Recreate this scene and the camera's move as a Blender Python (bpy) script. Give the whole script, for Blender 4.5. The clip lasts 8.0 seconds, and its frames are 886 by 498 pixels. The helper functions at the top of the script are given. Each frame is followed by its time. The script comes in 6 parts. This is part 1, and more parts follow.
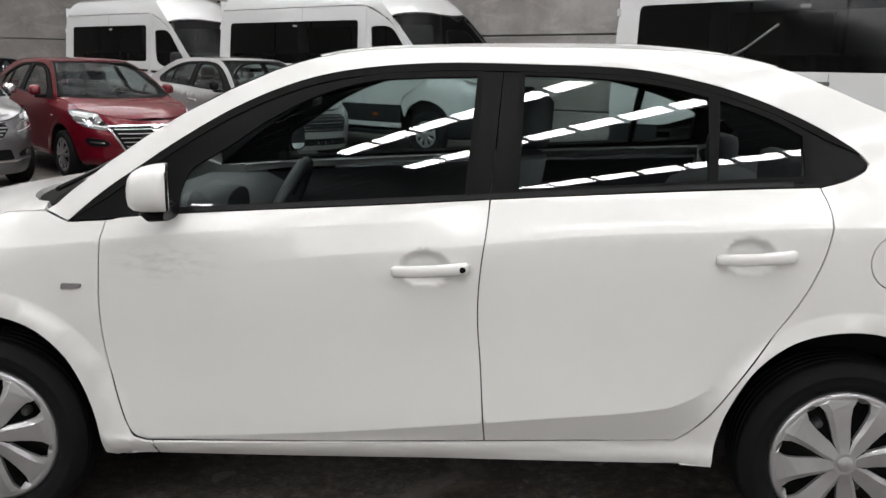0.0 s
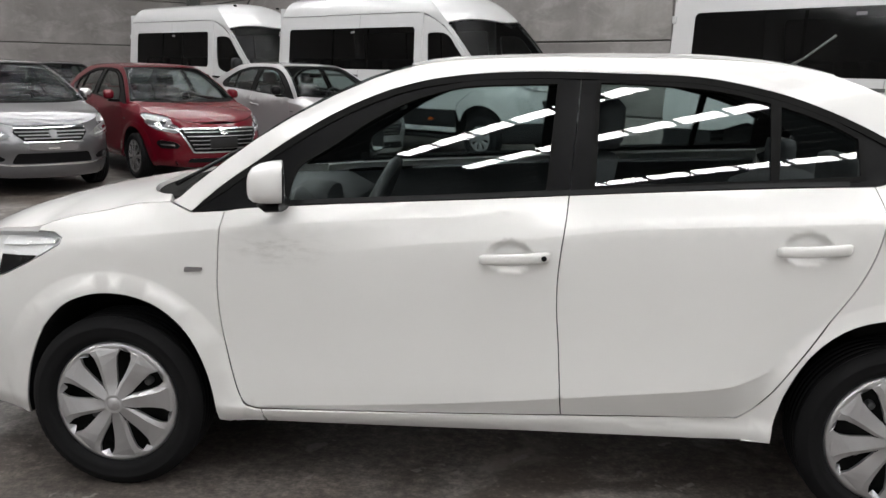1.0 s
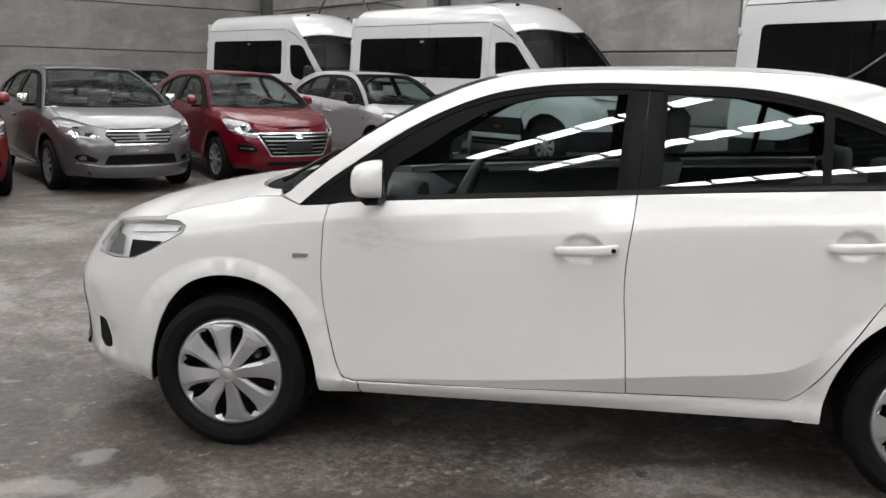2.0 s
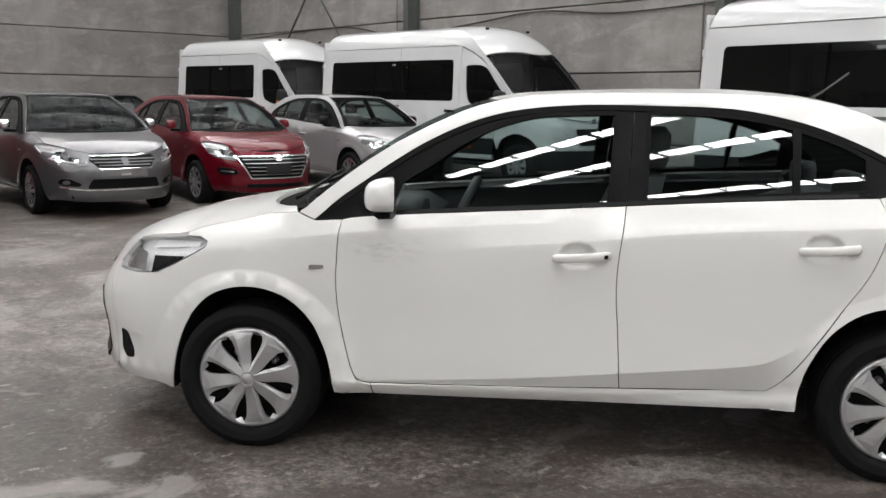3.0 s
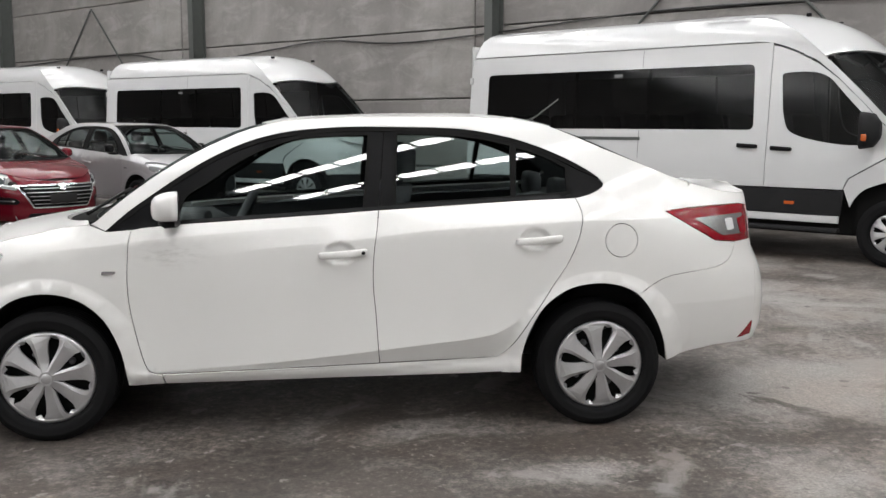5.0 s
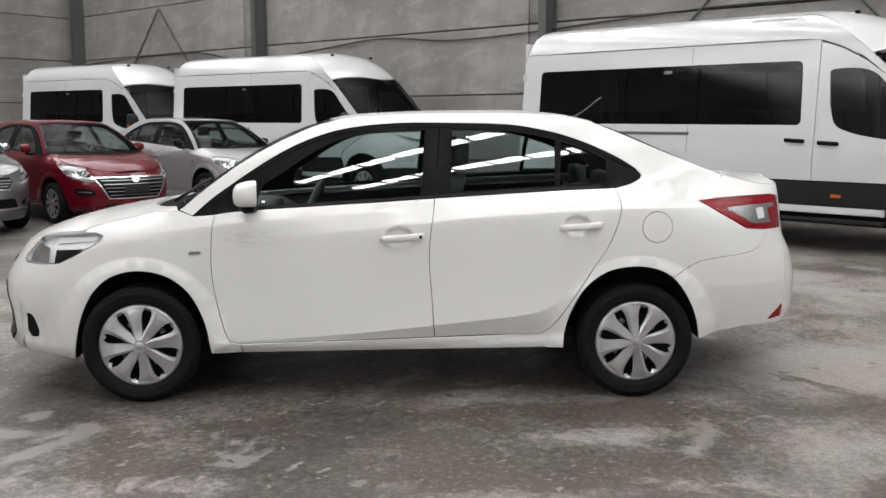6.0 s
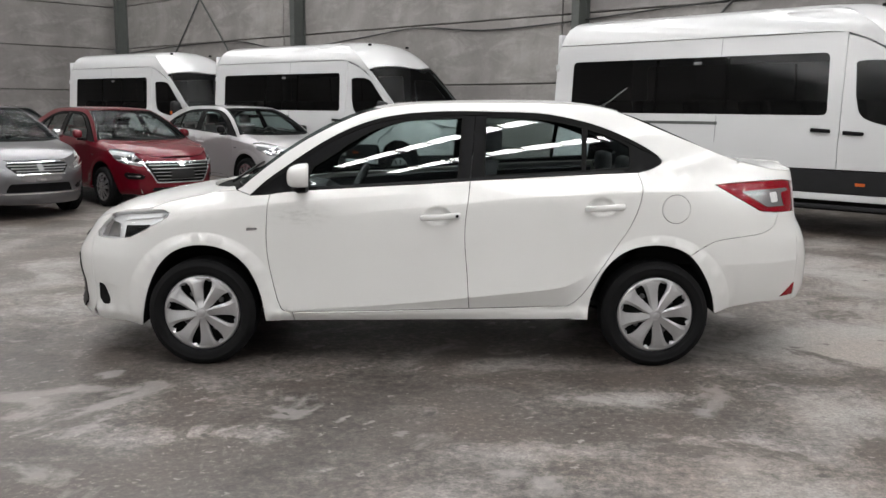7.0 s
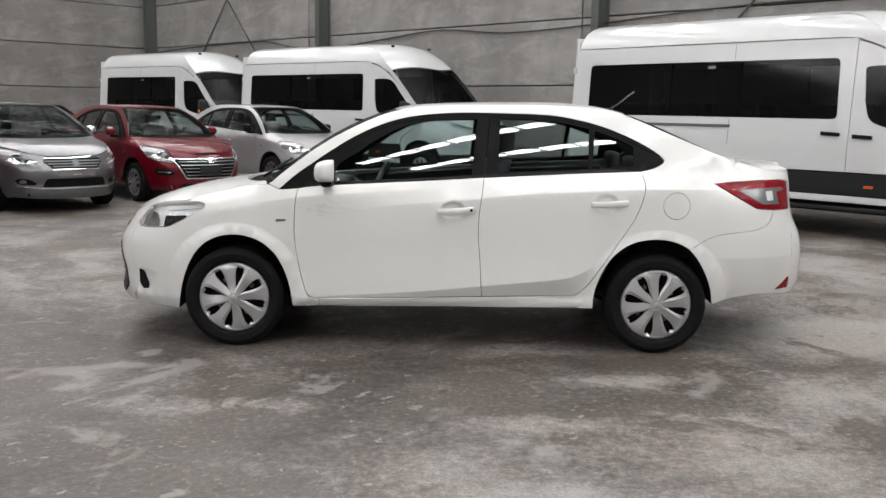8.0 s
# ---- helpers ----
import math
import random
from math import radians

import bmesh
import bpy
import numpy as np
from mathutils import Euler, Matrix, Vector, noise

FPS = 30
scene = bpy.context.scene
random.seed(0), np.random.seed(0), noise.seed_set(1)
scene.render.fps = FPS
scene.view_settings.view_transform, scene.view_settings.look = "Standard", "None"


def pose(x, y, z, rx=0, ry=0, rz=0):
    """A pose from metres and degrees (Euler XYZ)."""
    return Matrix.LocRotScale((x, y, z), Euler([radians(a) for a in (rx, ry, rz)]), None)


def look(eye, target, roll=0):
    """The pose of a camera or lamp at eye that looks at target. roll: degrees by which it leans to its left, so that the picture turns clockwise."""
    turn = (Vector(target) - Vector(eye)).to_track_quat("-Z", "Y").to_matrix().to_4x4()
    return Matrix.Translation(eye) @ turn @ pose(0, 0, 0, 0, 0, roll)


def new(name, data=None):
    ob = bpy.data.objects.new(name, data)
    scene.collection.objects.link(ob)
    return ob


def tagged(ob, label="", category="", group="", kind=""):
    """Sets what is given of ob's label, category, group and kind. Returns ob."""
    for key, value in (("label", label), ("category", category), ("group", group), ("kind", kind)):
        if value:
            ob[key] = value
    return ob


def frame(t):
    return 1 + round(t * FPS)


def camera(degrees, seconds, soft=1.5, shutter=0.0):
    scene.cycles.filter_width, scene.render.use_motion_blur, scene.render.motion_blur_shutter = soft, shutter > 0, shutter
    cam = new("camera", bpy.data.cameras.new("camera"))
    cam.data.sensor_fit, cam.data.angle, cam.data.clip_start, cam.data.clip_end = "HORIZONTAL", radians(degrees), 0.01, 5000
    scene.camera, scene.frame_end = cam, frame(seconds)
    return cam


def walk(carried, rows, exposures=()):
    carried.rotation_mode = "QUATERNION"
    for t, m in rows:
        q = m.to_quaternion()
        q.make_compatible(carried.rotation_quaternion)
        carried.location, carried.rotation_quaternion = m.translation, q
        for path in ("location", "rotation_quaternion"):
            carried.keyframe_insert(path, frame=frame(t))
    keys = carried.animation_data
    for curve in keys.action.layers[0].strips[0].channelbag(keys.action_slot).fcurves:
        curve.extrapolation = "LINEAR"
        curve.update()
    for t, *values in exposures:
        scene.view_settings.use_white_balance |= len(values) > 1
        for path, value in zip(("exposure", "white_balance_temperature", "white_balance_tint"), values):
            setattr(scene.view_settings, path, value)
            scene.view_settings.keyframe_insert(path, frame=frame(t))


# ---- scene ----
cam = camera(51.8, 8.0)
PATH = [
    (0, (0.190, -3.371, 1.422), (0.117, -1.412, 1.026), 0.86),
    (0.5, (0.097, -3.513, 1.430), (0.014, -1.556, 1.027), 0.52),
    (1, (0.083, -3.666, 1.431), (-0.089, -1.711, 1.044), 0.94),
    (1.5, (0.096, -3.861, 1.432), (-0.185, -1.916, 1.061), 1.30),
    (1.7, (0.088, -3.925, 1.439), (-0.214, -1.984, 1.064), 1.30),
    (2.8, (-0.072, -4.290, 1.442), (-0.338, -2.337, 1.102), 0.84),
    (3, (-0.065, -4.335, 1.446), (-0.295, -2.375, 1.120), 0.74),
    (3.5, (0.025, -4.506, 1.447), (-0.092, -2.533, 1.142), 0.58),
    (4, (0.106, -4.670, 1.450), (0.134, -2.691, 1.158), 0.48),
    (4.5, (0.111, -4.814, 1.448), (0.285, -2.841, 1.174), 0.11),
    (4.7, (0.107, -4.890, 1.429), (0.317, -2.919, 1.162), 0.10),
    (5.8, (0.059, -5.335, 1.438), (0.177, -3.357, 1.170), 0.18),
    (6, (0.070, -5.435, 1.435), (0.155, -3.456, 1.158), 0.10),
    (6.5, (0.076, -5.615, 1.441), (0.113, -3.637, 1.146), -0.26),
    (7, (0.039, -5.857, 1.437), (0.054, -3.880, 1.135), 0.39),
    (7.5, (0.028, -6.036, 1.446), (0.034, -4.060, 1.136), 0.62),
    (8, (0.073, -6.237, 1.444), (0.042, -4.260, 1.142), 0.86),
]
walk(cam, [(t, look(eye, target, roll)) for t, eye, target, roll in PATH])

# ---------------------------------------------------------------- light
world = bpy.data.worlds.new("hall_air")
scene.world = world
world.use_nodes = True
world.node_tree.nodes["Background"].inputs[0].default_value = (0.75, 0.82, 1.0, 1)
world.node_tree.nodes["Background"].inputs[1].default_value = 0.15
SKY_POWER = 21.3
scene.view_settings.exposure = 0.0


# ---------------------------------------------------------------- materials
def mat(name):
    m = bpy.data.materials.new(name)
    m.use_nodes = True
    nt = m.node_tree
    return m, nt, nt.nodes["Principled BSDF"]


def node(nt, kind, **values):
    n = nt.nodes.new(kind)
    for k, v in values.items():
        n.inputs[k].default_value = v
    return n


def coords(nt, scale=1.0, kind="Object", stretch=(1, 1, 1)):
    tc = nt.nodes.new("ShaderNodeTexCoord")
    mp = nt.nodes.new("ShaderNodeMapping")
    mp.inputs["Scale"].default_value = tuple(scale * s for s in stretch)
    nt.links.new(tc.outputs[kind], mp.inputs["Vector"])
    return mp.outputs["Vector"]


def noise_tex(nt, vec, scale, detail=5.0, rough=0.55, dist=0.0):
    n = node(nt, "ShaderNodeTexNoise", Scale=scale, Detail=detail, Roughness=rough, Distortion=dist)
    nt.links.new(vec, n.inputs["Vector"])
    return n.outputs["Fac"]


def ramp(nt, fac, stops):
    r = nt.nodes.new("ShaderNodeValToRGB")
    el = r.color_ramp.elements
    while len(el) < len(stops):
        el.new(0.5)
    for e, (p, c) in zip(el, stops):
        e.position = p
        e.color = (*c, 1) if len(c) == 3 else c
    nt.links.new(fac, r.inputs["Fac"])
    return r.outputs["Color"]


def mixc(nt, fac, a, b, mode="MIX"):
    m = nt.nodes.new("ShaderNodeMix")
    m.data_type, m.blend_type = "RGBA", mode
    for sock, v in ((m.inputs[0], fac), (m.inputs[6], a), (m.inputs[7], b)):
        if isinstance(v, (int, float)):
            sock.default_value = v
        elif isinstance(v, tuple):
            sock.default_value = (*v, 1)
        else:
            nt.links.new(v, sock)
    return m.outputs[2]


def bump(nt, bsdf, height, strength, distance=0.01):
    b = node(nt, "ShaderNodeBump", Strength=strength, Distance=distance)
    nt.links.new(height, b.inputs["Height"])
    nt.links.new(b.outputs["Normal"], bsdf.inputs["Normal"])


def paint(name, base, rough=0.4, metal=0.0, coat=1.0, dirt=0.06, flake=0.0, spec=0.3, gloss=(0.08, 0.12)):
    """Car paint under a clear coat, with a thin film of dust in patches."""
    m, nt, p = mat(name)
    v = coords(nt)
    dust = ramp(nt, noise_tex(nt, v, 2.3, 6), [(0.35, (0, 0, 0)), (0.8, (1, 1, 1))])
    col = mixc(nt, dust, base, tuple(c * (1 - dirt) + 0.35 * dirt for c in base))
    if flake:
        fl = noise_tex(nt, v, 900, 1)
        col = mixc(nt, fl, col, tuple(min(1, c * (1 + flake)) for c in base))
    nt.links.new(col, p.inputs["Base Color"])
    p.inputs["Metallic"].default_value = metal
    p.inputs["Roughness"].default_value = rough
    p.inputs["Coat Weight"].default_value = coat
    p.inputs["Specular IOR Level"].default_value = spec
    cr = nt.nodes.new("ShaderNodeMapRange")
    cr.inputs["To Min"].default_value, cr.inputs["To Max"].default_value = gloss
    nt.links.new(noise_tex(nt, v, 5.0, 4), cr.inputs["Value"])
    nt.links.new(cr.outputs[0], p.inputs["Coat Roughness"])
    return m


def plastic(name, base, rough=0.5, grain=0.15, metal=0.0, scale=260, spec=0.5):
    m, nt, p = mat(name)
    v = coords(nt)
    f = noise_tex(nt, v, 6.0, 5)
    nt.links.new(mixc(nt, f, tuple(c * 0.8 for c in base), tuple(min(1, c * 1.2) for c in base)), p.inputs["Base Color"])
    p.inputs["Roughness"].default_value, p.inputs["Metallic"].default_value = rough, metal
    p.inputs["Specular IOR Level"].default_value = spec
    if grain:
        bump(nt, p, noise_tex(nt, v, scale, 2), grain, 0.002)
    return m


def glass(name, tint, gloss=0.045, edge=0.9, rough=0.0):
    """A thin pane: tinted see-through with a mirror gloss."""
    m, nt, p = mat(name)
    nt.nodes.remove(p)
    tr = node(nt, "ShaderNodeBsdfTransparent", Color=(*tint, 1))
    gl = node(nt, "ShaderNodeBsdfGlossy", Color=(1, 1, 1, 1), Roughness=rough)
    lw = node(nt, "ShaderNodeLayerWeight", Blend=0.5)
    pw = nt.nodes.new("ShaderNodeMath"); pw.operation = "POWER"; pw.inputs[1].default_value = 5.0
    nt.links.new(lw.outputs["Facing"], pw.inputs[0])
    fr = node(nt, "ShaderNodeMapRange")
    fr.inputs["To Min"].default_value, fr.inputs["To Max"].default_value = gloss, edge
    nt.links.new(pw.outputs[0], fr.inputs["Value"])
    mx = nt.nodes.new("ShaderNodeMixShader")
    nt.links.new(fr.outputs[0], mx.inputs[0])
    nt.links.new(tr.outputs[0], mx.inputs[1])
    nt.links.new(gl.outputs[0], mx.inputs[2])
    nt.links.new(mx.outputs[0], nt.nodes["Material Output"].inputs["Surface"])
    return m


def white_door_paint(name, base):
    """White paint with a grey scuff and a few fine scratches below the mirror."""
    m = paint(name, base, 0.4, coat=0.9, gloss=(0.075, 0.105))
    nt = m.node_tree
    p = nt.nodes["Principled BSDF"]
    old = p.inputs["Base Color"].links[0].from_socket
    v = coords(nt)
    sep = nt.nodes.new("ShaderNodeSeparateXYZ")
    nt.links.new(v, sep.inputs[0])

    def gauss(sock, c, w):
        a = nt.nodes.new("ShaderNodeMath"); a.operation = "SUBTRACT"; a.inputs[1].default_value = c
        nt.links.new(sock, a.inputs[0])
        b = nt.nodes.new("ShaderNodeMath"); b.operation = "DIVIDE"; b.inputs[1].default_value = w
        nt.links.new(a.outputs[0], b.inputs[0])
        q = nt.nodes.new("ShaderNodeMath"); q.operation = "MULTIPLY"
        nt.links.new(b.outputs[0], q.inputs[0]); nt.links.new(b.outputs[0], q.inputs[1])
        s = nt.nodes.new("ShaderNodeMath"); s.operation = "MULTIPLY"; s.inputs[1].default_value = -1
        nt.links.new(q.outputs[0], s.inputs[0])
        e = nt.nodes.new("ShaderNodeMath"); e.operation = "EXPONENT"
        nt.links.new(s.outputs[0], e.inputs[0])
        return e.outputs[0]

    def mul(a, b):
        q = nt.nodes.new("ShaderNodeMath"); q.operation = "MULTIPLY"
        for s, x in zip(q.inputs, (a, b)):
            if isinstance(x, float):
                s.default_value = x
            else:
                nt.links.new(x, s)
        return q.outputs[0]

    area = mul(gauss(sep.outputs[0], -0.70, 0.13), gauss(sep.outputs[2], 0.855, 0.045))
    streak = noise_tex(nt, coords(nt, 1, stretch=(9, 9, 30)), 1.6, 6, 0.7)
    st = ramp(nt, streak, [(0.45, (0, 0, 0)), (0.75, (1, 1, 1))])
    fac = mul(mul(area, st), 0.55)
    nt.links.new(mixc(nt, fac, old, (0.22, 0.21, 0.20)), p.inputs["Base Color"])
    return m


WHITE = (0.635, 0.632, 0.622)
M_WHITE = paint("white_car_paint", WHITE, 0.4, coat=0.9, gloss=(0.075, 0.105))
M_WHITE_DOOR = white_door_paint("white_scuffed_door_paint", WHITE)
M_VAN = paint("white_van_paint", (0.49, 0.496, 0.502), 0.4)
M_RED = paint("red_metallic_paint", (0.085, 0.0012, 0.0065), 0.42, 0.25, flake=0.3, dirt=0.0, coat=0.8, spec=0.05)
M_DARK_RED = paint("dark_red_paint", (0.16, 0.006, 0.008), 0.35)
M_SILVER = paint("grey_silver_metallic_paint", (0.135, 0.135, 0.143), 0.34, 0.8, flake=0.15)
M_SILVER_B = paint("pale_silver_metallic_paint", (0.36, 0.355, 0.362), 0.38, 0.6, flake=0.15)
M_DARKCAR = paint("dark_grey_paint", (0.03, 0.032, 0.036), 0.3)
M_BLACK = plastic("black_trim_plastic", (0.007, 0.007, 0.0075), 0.28, 0.05, spec=0.05)
M_BLACK_MATT = plastic("grained_black_plastic", (0.014, 0.014, 0.015), 0.6, 0.3, spec=0.15)
M_VOID = plastic("dark_underbody", (0.013, 0.013, 0.013), 0.9, 0.2, spec=0.1)
M_RUBBER = plastic("tyre_rubber", (0.0075, 0.0075, 0.008), 0.7, 0.15, scale=120, spec=0.08)
M_HUB = plastic("silver_hubcap_paint", (0.44, 0.44, 0.45), 0.33, 0.0, 0.8)
M_ALLOY = plastic("polished_alloy", (0.60, 0.60, 0.62), 0.22, 0.0, 0.9)
M_LAMP = plastic("silvered_lamp_reflector", (0.80, 0.80, 0.81), 0.32, 0.0, 0.45)
M_LAMP_BODY = plastic("pale_grey_lamp_housing", (0.66, 0.66, 0.67), 0.35, 0.0, 0.2)
M_TAIL = plastic("smoky_silver_reflector", (0.27, 0.26, 0.265), 0.25, 0.0, 0.6)
M_LAMP_DARK = plastic("grey_lamp_housing", (0.17, 0.17, 0.175), 0.3, 0.0, 0.5)
M_GASKET = plastic("dull_black_rubber", (0.010, 0.010, 0.010), 0.8, 0.1, spec=0.03)
M_CHROME = plastic("chrome", (0.78, 0.78, 0.80), 0.08, 0.0, 1.0)
M_GREY = plastic("grey_plastic", (0.16, 0.16, 0.165), 0.5, 0.15)
M_CABIN = plastic("charcoal_cabin_plastic", (0.024, 0.025, 0.027), 0.55, 0.3)
M_SEAT = plastic("charcoal_seat_fabric", (0.032, 0.033, 0.036), 0.9, 0.5, scale=500)
M_LINER = plastic("grey_headliner", (0.13, 0.13, 0.128), 0.95, 0.3, scale=400)
M_CAR_GLASS = glass("tinted_car_glass", (0.66, 0.75, 0.74), 0.085)
M_BACK_GLASS = glass("dark_rear_window_glass", (0.20, 0.22, 0.22), 0.012, 0.16, 0.05)
M_CLEAR = glass("clear_lamp_lens", (0.93, 0.94, 0.94), 0.014, 0.12)
M_RED_LENS = plastic("red_lamp_lens", (0.19, 0.002, 0.008), 0.10, 0.0, spec=0.2)
M_AMBER = plastic("amber_lamp_lens", (0.42, 0.09, 0.02), 0.15, 0.0)
M_VAN_GLASS = glass("dark_privacy_glass", (0.09, 0.094, 0.098), 0.022, 0.3, 0.08)
M_WS_GLASS = glass("windscreen_glass", (0.36, 0.41, 0.40), 0.020, 0.10, 0.14)
M_VAN_WS = glass("van_windscreen_glass", (0.16, 0.18, 0.18), 0.012, 0.08, 0.30)
M_MIRROR = plastic("mirror_glass", (0.85, 0.85, 0.86), 0.02, 0.0, 1.0)
M_PLATE = plastic("dark_blank_panel", (0.012, 0.0125, 0.013), 0.4, 0.0)
M_STEEL = plastic("green_grey_steel_paint", (0.060, 0.066, 0.062), 0.55, 0.2, scale=60)
M_CABLE = plastic("black_cable", (0.02, 0.02, 0.02), 0.6, 0.0)


PALE_ZONES = ((1.35, -2.6, 0.75, 0.45), (0.2, -3.0, 0.9, 0.38), (2.2, -1.55, 0.55, 0.35), (1.1, -1.42, 0.36, 0.10), (0.55, -2.15, 0.5, 0.14), (2.7, -0.35, 0.8, 0.55), (-1.1, -1.95, 0.7, 0.12), (3.7, 2.0, 0.9, 1.3), (-1.25, -2.0, 0.35, 0.12))
WORN_ZONES = ((0.0, -1.35, 0.9, 0.28), (1.0, -1.08, 0.5, 0.16), (1.42, -1.5, 0.28, 0.25), (0.7, -2.0, 0.4, 0.2), (-0.5, -1.9, 0.7, 0.45), (-1.5, -2.6, 0.8, 0.35), (-2.1, -2.0, 0.9, 0.5), (-1.0, -3.0, 1.0, 0.4), (-3.2, -0.6, 0.9, 0.7), (-2.5, -1.2, 0.9, 0.5), (0.9, -1.75, 0.6, 0.2))


def concrete_floor():
    """Old concrete: pale trowelled clouds, brown worn patches, fine speckle, flecks and a few round pale marks."""
    m, nt, p = mat("worn_concrete_floor")
    geo = nt.nodes.new("ShaderNodeNewGeometry")
    v = geo.outputs["Position"]

    def math_node(op, a, b):
        q = nt.nodes.new("ShaderNodeMath"); q.operation = op
        for s, x in zip(q.inputs, (a, b)):
            if isinstance(x, (int, float)):
                s.default_value = x
            else:
                nt.links.new(x, s)
        return q.outputs[0]

    def zones(table):
        total = 0.0
        for x, y, rx, ry in table:
            mp = nt.nodes.new("ShaderNodeMapping")
            mp.vector_type = "TEXTURE"
            mp.inputs["Location"].default_value = (x, y, 0)
            mp.inputs["Scale"].default_value = (rx * 1.6, ry * 1.6, 10)
            nt.links.new(v, mp.inputs["Vector"])
            ln = nt.nodes.new("ShaderNodeVectorMath"); ln.operation = "LENGTH"
            nt.links.new(mp.outputs[0], ln.inputs[0])
            mr = node(nt, "ShaderNodeMapRange")
            mr.interpolation_type = "SMOOTHSTEP"
            mr.inputs["From Min"].default_value, mr.inputs["From Max"].default_value = 1.0, 0.0
            nt.links.new(ln.outputs["Value"], mr.inputs["Value"])
            total = math_node("MAXIMUM", total, mr.outputs[0])
        return total

    cloud = noise_tex(nt, v, 0.55, 8, 0.55, 0.8)
    patch = noise_tex(nt, v, 1.3, 14, 0.64, 0.6)
    mid = noise_tex(nt, v, 6.0, 12, 0.72, 0.2)
    speck = noise_tex(nt, v, 22.0, 8, 0.75)
    grit = noise_tex(nt, v, 70.0, 5, 0.7)
    pale, worn = zones(PALE_ZONES), zones(WORN_ZONES)
    bias = math_node("SUBTRACT", math_node("MULTIPLY", pale, 0.16), math_node("MULTIPLY", worn, 0.105))
    level = math_node("ADD", math_node("ADD", math_node("MULTIPLY", patch, 0.55), math_node("MULTIPLY", cloud, 0.45)), bias)
    level = math_node("ADD", level, math_node("MULTIPLY", math_node("SUBTRACT", mid, 0.53), 0.20))
    c = ramp(nt, level, [(0.38, (0.044, 0.037, 0.033)), (0.45, (0.074, 0.065, 0.059)), (0.50, (0.105, 0.095, 0.089)), (0.56, (0.150, 0.139, 0.132)), (0.66, (0.230, 0.217, 0.210))])
    rough_part = ramp(nt, level, [(0.50, (1, 1, 1)), (0.64, (0.25, 0.25, 0.25))])
    sp = ramp(nt, speck, [(0.36, (0.40, 0.39, 0.38)), (0.5, (0.95, 0.94, 0.93)), (0.66, (1.9, 1.86, 1.80))])
    c = mixc(nt, rough_part, c, mixc(nt, 1.0, c, sp, "MULTIPLY"))
    c = mixc(nt, 0.7, c, ramp(nt, grit, [(0.36, (0.5, 0.49, 0.48)), (0.5, (1, 1, 1)), (0.66, (1.5, 1.48, 1.45))]), "MULTIPLY")
    # the trowelled skin is broken away in ragged patches, down to the dark gritty bed
    broken = noise_tex(nt, v, 1.15, 15, 0.66, 0.4)
    edge = math_node("ADD", broken, math_node("MULTIPLY", math_node("SUBTRACT", worn, pale), 0.13))
    gone = ramp(nt, edge, [(0.535, (0, 0, 0)), (0.565, (0.85, 0.85, 0.85))])
    grain = noise_tex(nt, v, 30.0, 8, 0.8, 0.3)
    bed = ramp(nt, grain, [(0.36, (0.028, 0.022, 0.019)), (0.52, (0.062, 0.051, 0.044)), (0.58, (0.085, 0.073, 0.065)), (0.64, (0.25, 0.235, 0.217))])
    c = mixc(nt, gone, c, bed)
    skin = ramp(nt, noise_tex(nt, v, 1.7, 13, 0.60, 0.7), [(0.585, (0, 0, 0)), (0.64, (0.6, 0.6, 0.6))])
    c = mixc(nt, skin, c, (0.235, 0.222, 0.212))
    brown = ramp(nt, noise_tex(nt, v, 1.1, 7, 0.6), [(0.46, (0, 0, 0)), (0.62, (0.5, 0.5, 0.5))])
    c = mixc(nt, brown, c, mixc(nt, 1.0, c, (1.02, 0.90, 0.81), "MULTIPLY"))
    # chipped flecks and round pale marks
    warp = noise_tex(nt, v, 9.0, 5, 0.6)
    wv = nt.nodes.new("ShaderNodeVectorMath"); wv.operation = "MULTIPLY_ADD"
    wv.inputs[1].default_value = (0.22, 0.22, 0)
    cmb = nt.nodes.new("ShaderNodeCombineXYZ")
    for i in range(2):
        nt.links.new(warp, cmb.inputs[i])
    nt.links.new(cmb.outputs[0], wv.inputs[0])
    nt.links.new(v, wv.inputs[2])
    for scale, size, share, tone in ((14.0, 0.26, 0.86, (0.24, 0.226, 0.212)), (3.6, 0.15, 0.88, (0.21, 0.20, 0.19)), (1.3, 0.12, 0.80, (0.20, 0.192, 0.185)), (7.0, 0.22, 0.90, (0.025, 0.022, 0.02))):
        vo = node(nt, "ShaderNodeTexVoronoi", Scale=scale)
        nt.links.new(wv.outputs[0], vo.inputs["Vector"])
        sep = nt.nodes.new("ShaderNodeSeparateColor")
        nt.links.new(vo.outputs["Color"], sep.inputs[0])
        pick = math_node("GREATER_THAN", sep.outputs[0], share)
        spot = ramp(nt, vo.outputs["Distance"], [(size * 0.65, (0.75, 0.75, 0.75)), (size, (0, 0, 0))])
        c = mixc(nt, math_node("MULTIPLY", spot, pick), c, tone)
    nt.links.new(c, p.inputs["Base Color"])
    rr = nt.nodes.new("ShaderNodeMapRange")
    rr.inputs["To Min"].default_value, rr.inputs["To Max"].default_value = 0.66, 0.36
    nt.links.new(patch, rr.inputs["Value"])
    nt.links.new(rr.outputs[0], p.inputs["Roughness"])
    bump(nt, p, mixc(nt, 0.5, speck, mid), 0.30, 0.006)
    return m


